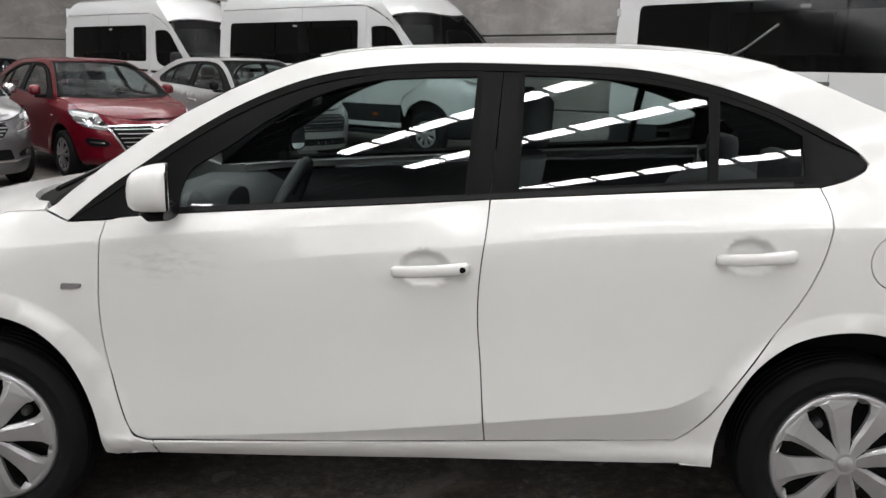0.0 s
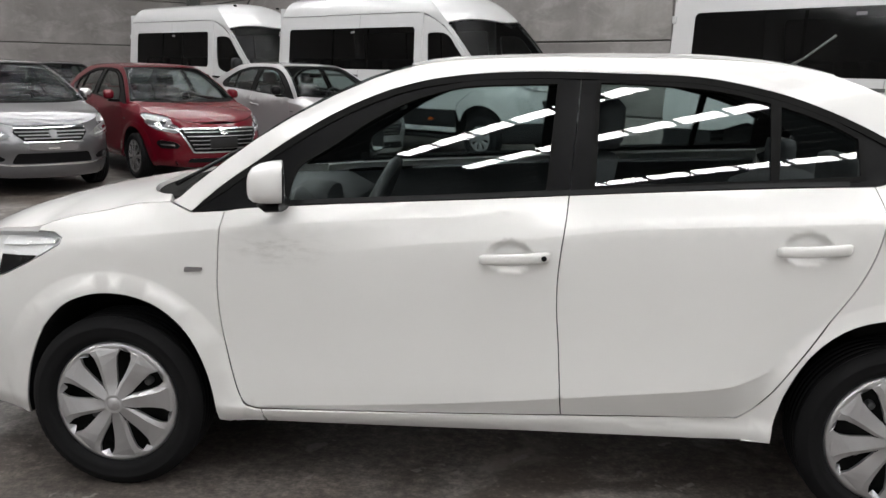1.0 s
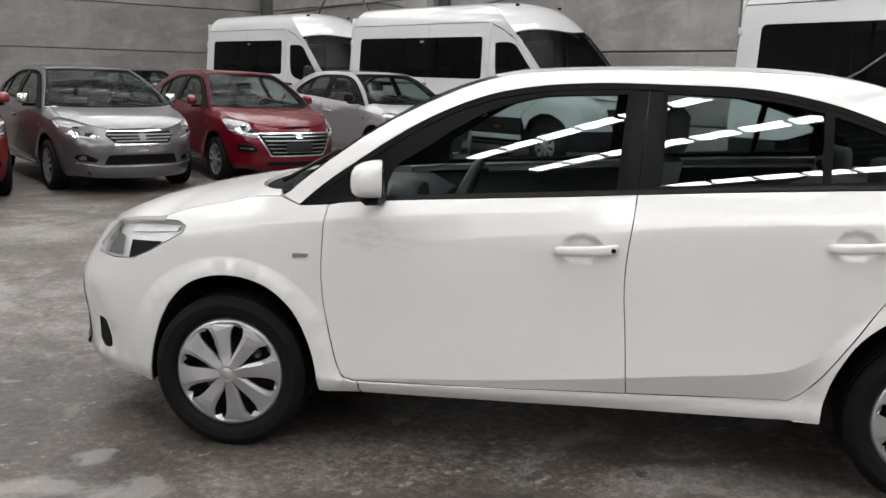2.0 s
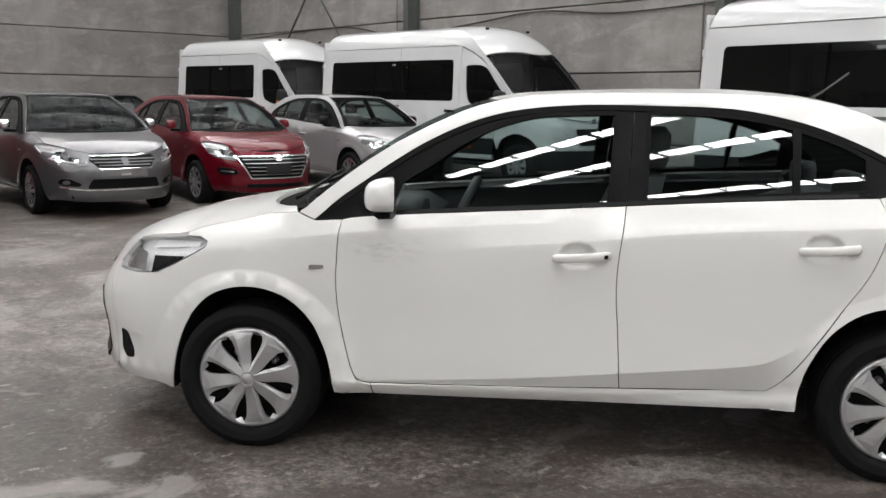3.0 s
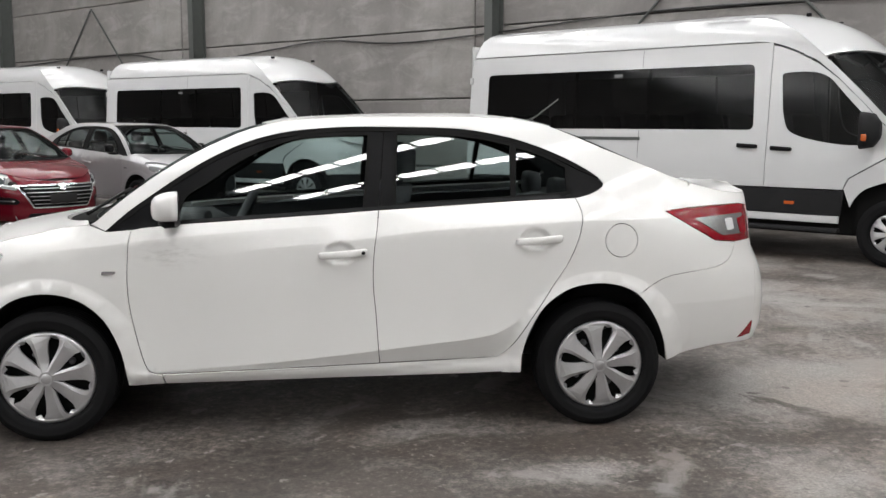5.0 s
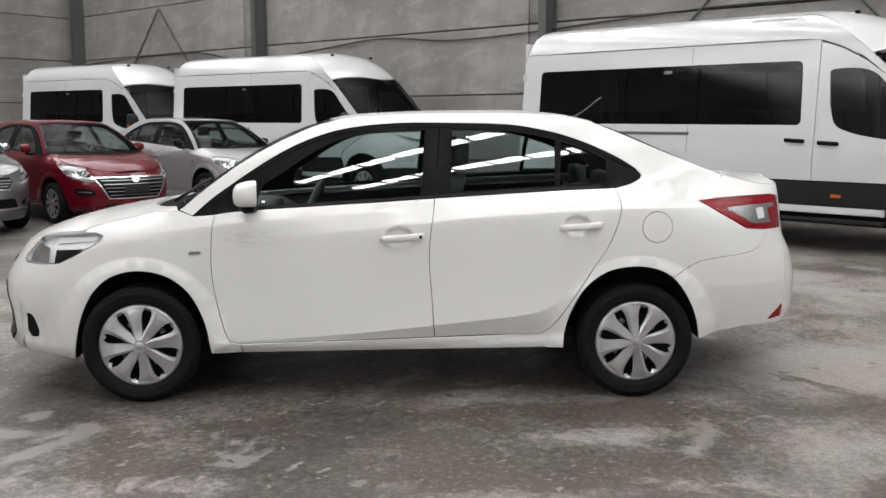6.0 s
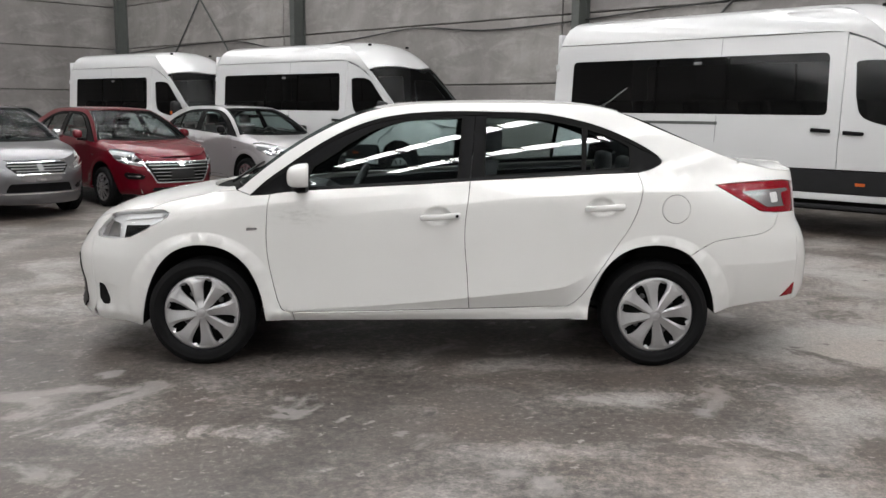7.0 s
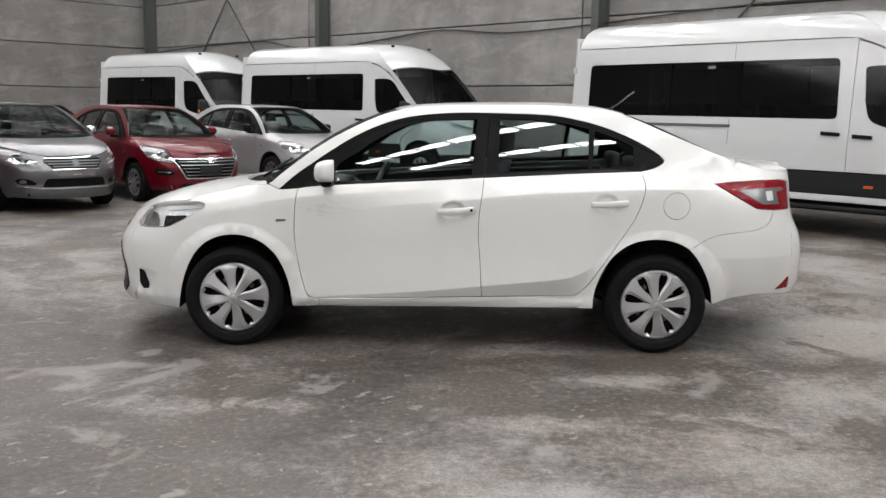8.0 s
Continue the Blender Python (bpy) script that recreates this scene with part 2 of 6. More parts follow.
def concrete_wall():
    m, nt, p = mat("grey_precast_concrete")
    v = coords(nt)
    info = nt.nodes.new("ShaderNodeObjectInfo")
    big = noise_tex(nt, v, 0.45, 7, 0.6, 1.2)
    trowel = noise_tex(nt, coords(nt, 1, stretch=(0.7, 0.7, 1.6)), 1.5, 8, 0.68, 0.6)
    run = noise_tex(nt, coords(nt, 1, stretch=(2.6, 2.6, 0.35)), 1.0, 5, 0.6)
    fine = noise_tex(nt, v, 14, 6, 0.7)
    c = ramp(nt, big, [(0.32, (0.142, 0.133, 0.127)), (0.52, (0.188, 0.177, 0.170)), (0.70, (0.245, 0.233, 0.225))])
    c = mixc(nt, ramp(nt, trowel, [(0.50, (0, 0, 0)), (0.66, (0.55, 0.55, 0.55))]), c, (0.30, 0.288, 0.279))
    c = mixc(nt, ramp(nt, run, [(0.54, (0, 0, 0)), (0.74, (0.4, 0.4, 0.4))]), c, (0.155, 0.146, 0.14))
    c = mixc(nt, 0.4, c, ramp(nt, fine, [(0.3, (0.85, 0.85, 0.85)), (0.7, (1.12, 1.12, 1.12))]), "MULTIPLY")
    tone = nt.nodes.new("ShaderNodeMapRange")
    tone.inputs["To Min"].default_value, tone.inputs["To Max"].default_value = 0.90, 1.08
    nt.links.new(info.outputs["Random"], tone.inputs["Value"])
    c = mixc(nt, 1.0, c, tone.outputs[0], "MULTIPLY")
    nt.links.new(c, p.inputs["Base Color"])
    p.inputs["Roughness"].default_value = 0.85
    bump(nt, p, fine, 0.3, 0.01)
    return m


# Pale tone for unseen walls only, added to bounce light onto the car sides.
M_WALL_BOUNCE = plastic("pale_bounce_concrete", (0.55, 0.545, 0.53), 0.8, 0.3, scale=20)
M_FLOOR = concrete_floor()
M_WALL = concrete_wall()
M_ROOF = plastic("galvanised_roof_sheet", (0.34, 0.35, 0.36), 0.55, 0.1, 0.2, 30)
M_LIGHT, _, _p = mat("daylit_translucent_sheet")
_p.inputs["Base Color"].default_value = (0.9, 0.9, 0.9, 1)
_p.inputs["Emission Color"].default_value = (1.0, 0.992, 0.985, 1)
_p.inputs["Emission Strength"].default_value = SKY_POWER


# ---------------------------------------------------------------- building blocks
from mathutils.geometry import delaunay_2d_cdt


def thing(name, label, category, m=Matrix(), group="", kind=""):
    ob = new(name)
    ob.empty_display_size = 0.2
    ob.matrix_world = m
    return tagged(ob, label, category, group, kind)


def part(name, mesh, material, parent=None, label="", m=None):
    if isinstance(mesh, bmesh.types.BMesh):
        me = bpy.data.meshes.new(name)
        mesh.to_mesh(me)
        mesh.free()
        mesh = me
    if not mesh.materials:
        mesh.materials.append(material)
    ob = new(name, mesh)
    ob.material_slots[0].link = "OBJECT"
    ob.material_slots[0].material = material
    if parent is not None:
        ob.parent = parent
    if m is not None:
        ob.matrix_local = m
    return tagged(ob, label)


def as_mesh(bm):
    me = bpy.data.meshes.new("mesh")
    bm.to_mesh(me)
    bm.free()
    return me


def curve(*pts):
    """A smooth curve through points, with no overshoot."""
    x = np.array([p[0] for p in pts], float)
    y = np.array([p[1] for p in pts], float)
    d = np.diff(y) / np.diff(x)
    k = np.zeros(len(x))
    k[0], k[-1] = d[0], d[-1]
    for i in range(1, len(x) - 1):
        if d[i - 1] * d[i] > 0:
            k[i] = 2 * d[i - 1] * d[i] / (d[i - 1] + d[i])

    x, y, k = x.tolist(), y.tolist(), k.tolist()
    last = len(x) - 2

    def f(t):
        i = 0
        while i < last and x[i + 1] < t:
            i += 1
        h = x[i + 1] - x[i]
        s = (t - x[i]) / h
        if s < 0:
            return y[0] + k[0] * (t - x[0])
        if s > 1:
            return y[-1] + k[-1] * (t - x[-1])
        return (2 * s**3 - 3 * s**2 + 1) * y[i] + (s**3 - 2 * s**2 + s) * h * k[i] + (3 * s**2 - 2 * s**3) * y[i + 1] + (s**3 - s**2) * h * k[i + 1]
    return f


def smooth(pts, n=4):
    """Points of a Catmull-Rom line through pts."""
    p = [np.array(q, float) for q in pts]
    p = [2 * p[0] - p[1]] + p + [2 * p[-1] - p[-2]]
    out = []
    for i in range(1, len(p) - 2):
        for j in range(n):
            s = j / n
            out.append(tuple(0.5 * (2 * p[i] + (p[i + 1] - p[i - 1]) * s + (2 * p[i - 1] - 5 * p[i] + 4 * p[i + 1] - p[i + 2]) * s**2 + (3 * p[i] - p[i - 1] - 3 * p[i + 1] + p[i + 2]) * s**3)))
    out.append(tuple(p[-2]))
    return out


def rounded(pts, r, n=4):
    """A polygon with its corners rounded."""
    out = []
    k = len(pts)
    for i in range(k):
        a, b, c = (np.array(pts[j % k], float) for j in (i - 1, i, i + 1))
        da, dc = a - b, c - b
        la, lc = np.linalg.norm(da), np.linalg.norm(dc)
        q = min(r, 0.45 * la, 0.45 * lc)
        p0, p1 = b + da / la * q, b + dc / lc * q
        for j in range(n + 1):
            s = j / n
            out.append(tuple((1 - s)**2 * p0 + 2 * s * (1 - s) * b + s**2 * p1))
    return out


def area2(p):
    return sum(p[i - 1][0] * p[i][1] - p[i][0] * p[i - 1][1] for i in range(len(p)))


def clean(pts):
    out = []
    for q in pts:
        if not out or abs(q[0] - out[-1][0]) + abs(q[1] - out[-1][1]) > 0.0015:
            out.append((float(q[0]), float(q[1])))
    if abs(out[0][0] - out[-1][0]) + abs(out[0][1] - out[-1][1]) < 0.0015:
        out.pop()
    return out


def inset(pts, d):
    p = clean(pts)
    s = 1 if area2(p) > 0 else -1
    out = []
    for i in range(len(p)):
        a, b, c = np.array(p[i - 1]), np.array(p[i]), np.array(p[(i + 1) % len(p)])
        u, v = (b - a) / np.linalg.norm(b - a), (c - b) / np.linalg.norm(c - b)
        n = s * (np.array((-u[1], u[0])) + np.array((-v[1], v[0])))
        l = np.linalg.norm(n)
        if l > 0.3:
            n = n / l * d / max(0.5, l / 2)
        out.append(tuple(b + n))
    return out


def inside(p, q):
    """Which of the points q lie in the polygon p."""
    q = np.asarray(q, float).reshape(-1, 2)
    c = np.zeros(len(q), bool)
    for i in range(len(p)):
        (x0, y0), (x1, y1) = p[i - 1], p[i]
        if y0 != y1:
            c ^= ((y0 > q[:, 1]) != (y1 > q[:, 1])) & (q[:, 0] < (x1 - x0) * (q[:, 1] - y0) / (y1 - y0) + x0)
    return c


def resample(p, step):
    out = []
    for i in range(len(p)):
        a, b = np.array(p[i]), np.array(p[(i + 1) % len(p)])
        n = max(1, int(math.ceil(np.linalg.norm(b - a) / step)))
        out += [tuple(a + (b - a) * j / n) for j in range(n)]
    return out


def sheet(fn, out, outline, holes=(), step=0.06, off=0.0, rim=0.015, gap=0.0, extra=()):
    """A panel: a flat outline laid on the surface fn(a, b), with the rim turned in. out: which way the outside lies."""
    outline = inset(outline, gap) if gap else clean(outline)
    loops = [resample(outline, step)] + [resample(clean(h), step) for h in holes]
    pts, edges = [], []
    for lp in loops:
        n0 = len(pts)
        pts += lp
        edges += [(n0 + i, n0 + (i + 1) % len(lp)) for i in range(len(lp))]
    bx = np.array(loops[0])
    def within(q):
        ok = inside(loops[0], q)
        for h in loops[1:]:
            ok &= ~inside(h, q)
        return ok

    if len(extra):
        q = np.array(extra, float)
        q = q[within(q) & inside(inset(outline, 0.008), q)]
        pts += [tuple(c) for c in q.tolist()]
    allb = np.array(pts)
    lo, hi = bx.min(0), bx.max(0)
    cells = []
    for i, a in enumerate(np.arange(lo[0] + step / 2, hi[0], step)):
        cells += [(a, b) for b in np.arange(lo[1] + (step / 2 if i % 2 else step * 0.9), hi[1], step)]
    if cells:
        cells = np.array(cells)
        cells = cells[within(cells)]
        keep = [c for c in cells if np.min(np.sum((allb - c)**2, 1)) > (0.45 * step)**2]
        pts += [tuple(c) for c in keep]
    vs, _, fs, _, _, _ = delaunay_2d_cdt([Vector(q) for q in pts], edges, [], 0, 1e-5)
    mids = np.array([sum((vs[i] for i in f), Vector((0, 0))) / len(f) for f in fs])
    tri = [tuple(f) for f, ok in zip(fs, within(mids)) if ok]
    e = 0.002
    out = np.array(out, float)
    five = np.array([(fn(q.x, q.y), fn(q.x + e, q.y), fn(q.x - e, q.y), fn(q.x, q.y + e), fn(q.x, q.y - e)) for q in vs], float)
    nor = np.cross(five[:, 1] - five[:, 2], five[:, 3] - five[:, 4])
    nor /= np.linalg.norm(nor, axis=1)[:, None] + 1e-12
    nor[nor @ out < 0] *= -1
    pos = five[:, 0] + nor * off
    t3 = np.array([f[:3] for f in tri])
    g = np.cross(pos[t3[:, 1]] - pos[t3[:, 0]], pos[t3[:, 2]] - pos[t3[:, 0]])
    up = np.sum(g * nor[t3[:, 0]], 1) > 0
    good = [f if u else f[::-1] for f, u in zip(tri, up)]
    count = {}
    for f in good:
        for i in range(len(f)):
            a, b = f[i], f[(i + 1) % len(f)]
            count[(a, b)] = 1
    faces, verts = list(good), [tuple(p) for p in pos]
    if rim:
        back = {}
        for a, b in count:
            if (b, a) not in count:
                for i in (a, b):
                    if i not in back:
                        back[i] = len(verts)
                        verts += [tuple(pos[i]), tuple(pos[i] - nor[i] * rim)]
                faces.append((back[b], back[a], back[a] + 1, back[b] + 1))
    me = bpy.data.meshes.new("panel")
    me.from_pydata(verts, [], faces)
    me.shade_smooth()
    ln = []
    for k, f in enumerate(faces):
        if k < len(good):
            ln += [tuple(nor[i]) for i in f]
        else:
            a, b, c = (np.array(verts[i]) for i in f[:3])
            g = np.cross(b - a, c - a)
            ln += [tuple(g / (np.linalg.norm(g) + 1e-12))] * len(f)
    free = me.attributes.new("custom_normal", "FLOAT_VECTOR", "CORNER")
    free.data.foreach_set("vector", [float(c) for q in ln for c in q])
    return me


def box(sx, sy, sz, bevel=0.0, at=(0, 0, 0), seg=2):
    bm = bmesh.new()
    bmesh.ops.create_cube(bm, size=1)
    for v in bm.verts:
        v.co = Vector((v.co.x * sx + at[0], v.co.y * sy + at[1], v.co.z * sz + at[2]))
    if bevel:
        bmesh.ops.bevel(bm, geom=list(bm.edges), offset=bevel, segments=seg, affect="EDGES", profile=0.6)
        for f in bm.faces:
            f.smooth = True
    return bm


def lathe(profile, n=48, axis="y", closed=False):
    """A turned shape: profile of (radius, along the axis)."""
    bm = bmesh.new()
    rings = []
    for k in range(n):
        a = 2 * math.pi * k / n
        ring = []
        for r, h in profile:
            p = (r * math.cos(a), h, r * math.sin(a)) if axis == "y" else (r * math.cos(a), r * math.sin(a), h)
            ring.append(bm.verts.new(p))
        rings.append(ring)
    m = len(profile)
    for k in range(n):
        for i in range(m if closed else m - 1):
            j = (i + 1) % m
            f = bm.faces.new((rings[k][i], rings[k][j], rings[(k + 1) % n][j], rings[(k + 1) % n][i]))
            f.smooth = True
    bmesh.ops.remove_doubles(bm, verts=bm.verts, dist=1e-5)
    bmesh.ops.recalc_face_normals(bm, faces=bm.faces)
    return bm


def tube(pts, r, n=8):
    """A round bar along points."""
    bm = bmesh.new()
    pts = [Vector(p) for p in pts]
    rings = []
    for i, p in enumerate(pts):
        d = (pts[min(i + 1, len(pts) - 1)] - pts[max(i - 1, 0)]).normalized()
        s = d.cross(Vector((0.13, 0.21, 0.97))).normalized()
        t = d.cross(s)
        rr = r[i] if isinstance(r, (list, tuple)) else r
        rings.append([bm.verts.new(p + (s * math.cos(2 * math.pi * k / n) + t * math.sin(2 * math.pi * k / n)) * rr) for k in range(n)])
    for a, b in zip(rings, rings[1:]):
        for k in range(n):
            bm.faces.new((a[k], a[(k + 1) % n], b[(k + 1) % n], b[k])).smooth = True
    bm.faces.new(rings[0][::-1])
    bm.faces.new(rings[-1])
    bmesh.ops.recalc_face_normals(bm, faces=bm.faces)
    return bm


def loft(sections, cap=True):
    """Rings of equal length joined into one smooth skin."""
    bm = bmesh.new()
    rings = [[bm.verts.new(p) for p in s] for s in sections]
    n = len(rings[0])
    for a, b in zip(rings, rings[1:]):
        for k in range(n):
            bm.faces.new((a[k], a[(k + 1) % n], b[(k + 1) % n], b[k])).smooth = True
    if cap:
        bm.faces.new(rings[0][::-1])
        bm.faces.new(rings[-1])
    bmesh.ops.recalc_face_normals(bm, faces=bm.faces)
    return bm


def oval(cx, cy, cz, ry, rz, n=16, p=2.6, axis="x"):
    ring = []
    for k in range(n):
        a = 2 * math.pi * k / n
        c, s = math.cos(a), math.sin(a)
        u = math.copysign(abs(c)**(2 / p), c) * ry
        v = math.copysign(abs(s)**(2 / p), s) * rz
        ring.append((cx, cy + u, cz + v) if axis == "x" else ((cx + u, cy, cz + v) if axis == "y" else (cx + u, cy + v, cz)))
    return ring


# ---------------------------------------------------------------- the hall
HALL = pose(-3.27, 17.6, 0, 0, 0, math.degrees(math.atan2(-0.683, 0.73)))   # x along the long wall, y away from the room
U0, U1, V1 = -9.6, 34.0, 48.0
PANEL_H, PLINTH_H, WALL_TOP = 1.305, 0.655, 9.79

floor = part("floor", box(U1 - U0 + 2, V1 + 2, 0.2, 0, ((U0 + U1) / 2, -V1 / 2, -0.1)), M_FLOOR, None, "worn stained grey concrete floor")
floor.matrix_world = HALL
tagged(floor, category="floor", kind="structure")

panel_mesh = {}


def wall(name, label, along, n, at_m, material=None):
    """A wall of stacked precast panels between columns, each panel with open joints."""
    w = thing(name, label, "wall", at_m, kind="structure")
    part("backing", box(along, 0.08, WALL_TOP, 0, (along / 2, 0.16, WALL_TOP / 2)), M_STEEL, w)
    width = along / n
    me = None
    for i in range(n):
        for k in range(-1, 7):
            if me is None:
                bm = box(width - 0.02, 0.12, PANEL_H - 0.022, 0.012, (0, 0.06, 0), 1)
                for f in bm.faces:
                    f.smooth = False
                ob = part("panel", bm, material or M_WALL, w)
                me = ob.data
            else:
                ob = part("panel", me, material or M_WALL, w)
            ob.location = (width * (i + 0.5), random.uniform(-0.004, 0.004), PLINTH_H + PANEL_H * (k + 0.5))
    return w


wall("wall_long", "grey precast concrete panel wall with open joints", U1 - U0, 5, HALL @ pose(U0, 0, 0))
wall("wall_end", "grey precast concrete end wall", V1, 6, HALL @ pose(U0, -V1, 0, 0, 0, 90))
# These two walls are out of view; their pale tone serves as a reflector.
wall("wall_behind", "unseen concrete wall, made pale to bounce light", U1 - U0, 5, HALL @ pose(U1, -V1, 0, 0, 0, 180), M_WALL_BOUNCE)
wall("wall_far_end", "unseen concrete end wall, made pale to bounce light", V1, 6, HALL @ pose(U1, 0, 0, 0, 0, -90), M_WALL_BOUNCE)


def ceiling():
    bm = bmesh.new()
    y = -V1 - 0.2
    pts = []
    x = U0 - 0.2
    while x < U1 + 0.2:
        pts += [(x, 0), (x + 0.12, 0), (x + 0.16, 0.05), (x + 0.28, 0.05)]
        x += 0.32
    a = [bm.verts.new((p, y, WALL_TOP + h)) for p, h in pts]
    b = [bm.verts.new((p, 0.2, WALL_TOP + h)) for p, h in pts]
    for i in range(len(pts) - 1):
        bm.faces.new((a[i], a[i + 1], b[i + 1], b[i]))
    bmesh.ops.solidify(bm, geom=list(bm.faces), thickness=0.004)
    c = part("ceiling", bm, M_ROOF, None, "ribbed galvanised steel roof sheet")
    c.matrix_world = HALL
    tagged(c, category="ceiling", kind="structure")


ceiling()


def column(u):
    h, b, t = 0.36, 0.17, 0.02
    bm = bmesh.new()
    prof = [(-b / 2, -h), (b / 2, -h), (b / 2, -h + t), (t / 2, -h + t), (t / 2, -t), (b / 2, -t), (b / 2, 0), (-b / 2, 0), (-b / 2, -t), (-t / 2, -t), (-t / 2, -h + t), (-b / 2, -h + t)]
    lo = [bm.verts.new((x, y, 0)) for x, y in prof]
    hi = [bm.verts.new((x, y, WALL_TOP)) for x, y in prof]
    for i in range(12):
        bm.faces.new((lo[i], lo[(i + 1) % 12], hi[(i + 1) % 12], hi[i]))
    bmesh.ops.recalc_face_normals(bm, faces=bm.faces)
    c = part("steel_column", bm, M_STEEL, None, "dark green-grey steel column against the concrete wall")
    c.matrix_world = HALL @ pose(u, -0.005, 0)
    tagged(c, category="column", group="steel columns along the wall")
    return c


for u in (-8.86, -0.07, 8.39, 16.85, 25.3):
    column(u)


def brace(name, pts, r, label, category):
    b = part(name, tube([(p[0], -0.04, p[1]) for p in pts], r), M_CABLE if category == "cable" else M_STEEL, None, label)
    b.matrix_world = HALL
    return tagged(b, category=category)


for left, right, apex in (((-6.95, 2.0), (-2.4, 2.0), (-4.65, 4.5)), ((10.1, 2.0), (15.0, 2.0), (12.6, 4.6))):
    for low in (left, right):
        brace("wall_brace", [low, apex], 0.022, "thin steel brace rod on the concrete wall", "brace")
brace("wall_cable", smooth([(-9, 3.12), (-6, 3.22), (-3, 3.24), (-1.4, 3.02), (0.4, 2.98), (2.2, 3.10), (4.0, 3.22), (5.9, 3.07), (8.0, 3.12), (10.4, 3.25), (12.5, 3.3), (16.6, 3.2), (21, 3.25)]), 0.016, "loose black cable sagging along the wall", "cable")


# ---------------------------------------------------------------- rooflights in strips under the roof
PANE = as_mesh(box(0.28, 0.87, 0.02, 0.004, (0, 0, 0), 1))
for u in [18.5 + 4.2 * b + d for b in range(-6, 4) for d in (0.0, 1.57)]:
    strip = thing("rooflight", "strip of translucent rooflight sheets glowing with daylight", "skylight", HALL @ pose(u, 0, WALL_TOP - 0.03), "rooflight strips")
    for j in [*range(18), *range(25, 46)]:
        part("sheet", PANE, M_LIGHT, strip, m=pose(0, -0.73 - 1.0 * j, 0))


# ---------------------------------------------------------------- saloon cars
# x runs from the nose (minus) to the tail (plus), the hubs stand at x = -1.275 and 1.275
G_SIDE = curve((0.15, 0.735), (0.20, 0.775), (0.26, 0.808), (0.33, 0.828), (0.45, 0.842), (0.60, 0.850), (0.72, 0.853), (0.80, 0.851), (0.86, 0.846), (0.92, 0.834), (0.97, 0.813), (1.0, 0.798))
EDGE = curve((-2.12, 0.72), (-2.0, 0.77), (-1.85, 0.825), (-1.73, 0.86), (-1.57, 0.880), (-1.5, 0.905), (-1.4, 0.931), (-1.3, 0.951), (-1.2, 0.975), (-1.07, 0.99), (-1.0, 1.045), (-0.905, 1.122), (-0.80, 1.20), (-0.691, 1.27), (-0.56, 1.34), (-0.427, 1.40), (-0.3, 1.440), (-0.157, 1.464), (0.2, 1.479), (0.6, 1.481), (0.9, 1.466), (1.05, 1.440), (1.172, 1.397), (1.326, 1.33), (1.547, 1.24), (1.731, 1.168), (1.85, 1.137), (2.0, 1.105), (2.15, 1.09), (2.3, 1.075))
TOP = curve((-2.12, 0.725), (-2.05, 0.785), (-1.9, 0.86), (-1.7, 0.92), (-1.5, 0.957), (-1.32, 0.985), (-1.16, 1.01), (-1.0, 1.12), (-0.8, 1.255), (-0.6, 1.365), (-0.4, 1.44), (-0.2, 1.478), (0.1, 1.494), (0.4, 1.502), (0.65, 1.503), (0.9, 1.488), (1.1, 1.452), (1.3, 1.385), (1.55, 1.275), (1.78, 1.175), (1.9, 1.15), (2.1, 1.135), (2.2, 1.13), (2.3, 1.10))
NOSE = curve((0.1, -2.10), (0.2, -2.14), (0.25, -2.17), (0.275, -2.178), (0.30, -2.155), (0.40, -2.155), (0.50, -2.174), (0.58, -2.172), (0.66, -2.13), (0.75, -2.065), (0.9, -1.98))
TAIL = curve((0.2, 2.24), (0.30, 2.30), (0.41, 2.34), (0.52, 2.34), (0.62, 2.33), (0.70, 2.31), (0.84, 2.245), (0.95, 2.235), (1.05, 2.235), (1.12, 2.225))
ROUND = curve((-2.1, 0.03), (-1.5, 0.05), (-1.2, 0.05), (-1.05, 0.0), (1.6, 0.0), (1.9, 0.05), (2.3, 0.04))
CREASE = curve((-0.92, 0.310), (-0.776, 0.318), (-0.207, 0.357), (0.229, 0.40), (0.459, 0.425), (0.622, 0.442), (0.752, 0.464), (0.82, 0.492), (0.90, 0.54))
WAIST = curve((0.45, 0.842), (0.60, 0.850), (0.72, 0.853), (0.80, 0.8525), (0.90, 0.849), (1.0, 0.843), (1.1, 0.834))
LINE_F = curve((-1.6, 0.82), (-1.414, 0.851), (-1.2, 0.879), (-1.031, 0.896), (-0.863, 0.918), (-0.484, 0.950), (0.092, 0.984), (0.6, 1.0))
LINE_R = curve((-0.9, 0.80), (-0.447, 0.859), (-0.202, 0.889), (0.095, 0.914), (0.44, 0.952), (0.76, 0.972), (1.24, 0.995), (1.7, 1.0))
XF, PF, XR, PR = -1.25, 2.6, 1.35, 2.8
HANDLES = ((0.045, 0.853), (0.955, 0.907))


def ease(t):
    t = min(1.0, max(0.0, t))
    return t * t * (3 - 2 * t)


def cabin_width(z):
    return 0.79 - 0.40 * (z - 1.02) - 0.36 * (z - 1.02)**2 - 10.0 * max(0.0, z - 1.43)**2


def shoulder(z, line, belt):
    """The flank below a sharp shoulder line, and the slope above it up to the belt."""
    if z > belt:
        return cabin_width(z)
    a = WAIST(line)
    d = (z - line + math.hypot(z - line, 0.004)) / 2
    return (WAIST(z) if z < line else a) + (cabin_width(belt) - a) * d / (belt - line + 0.001)


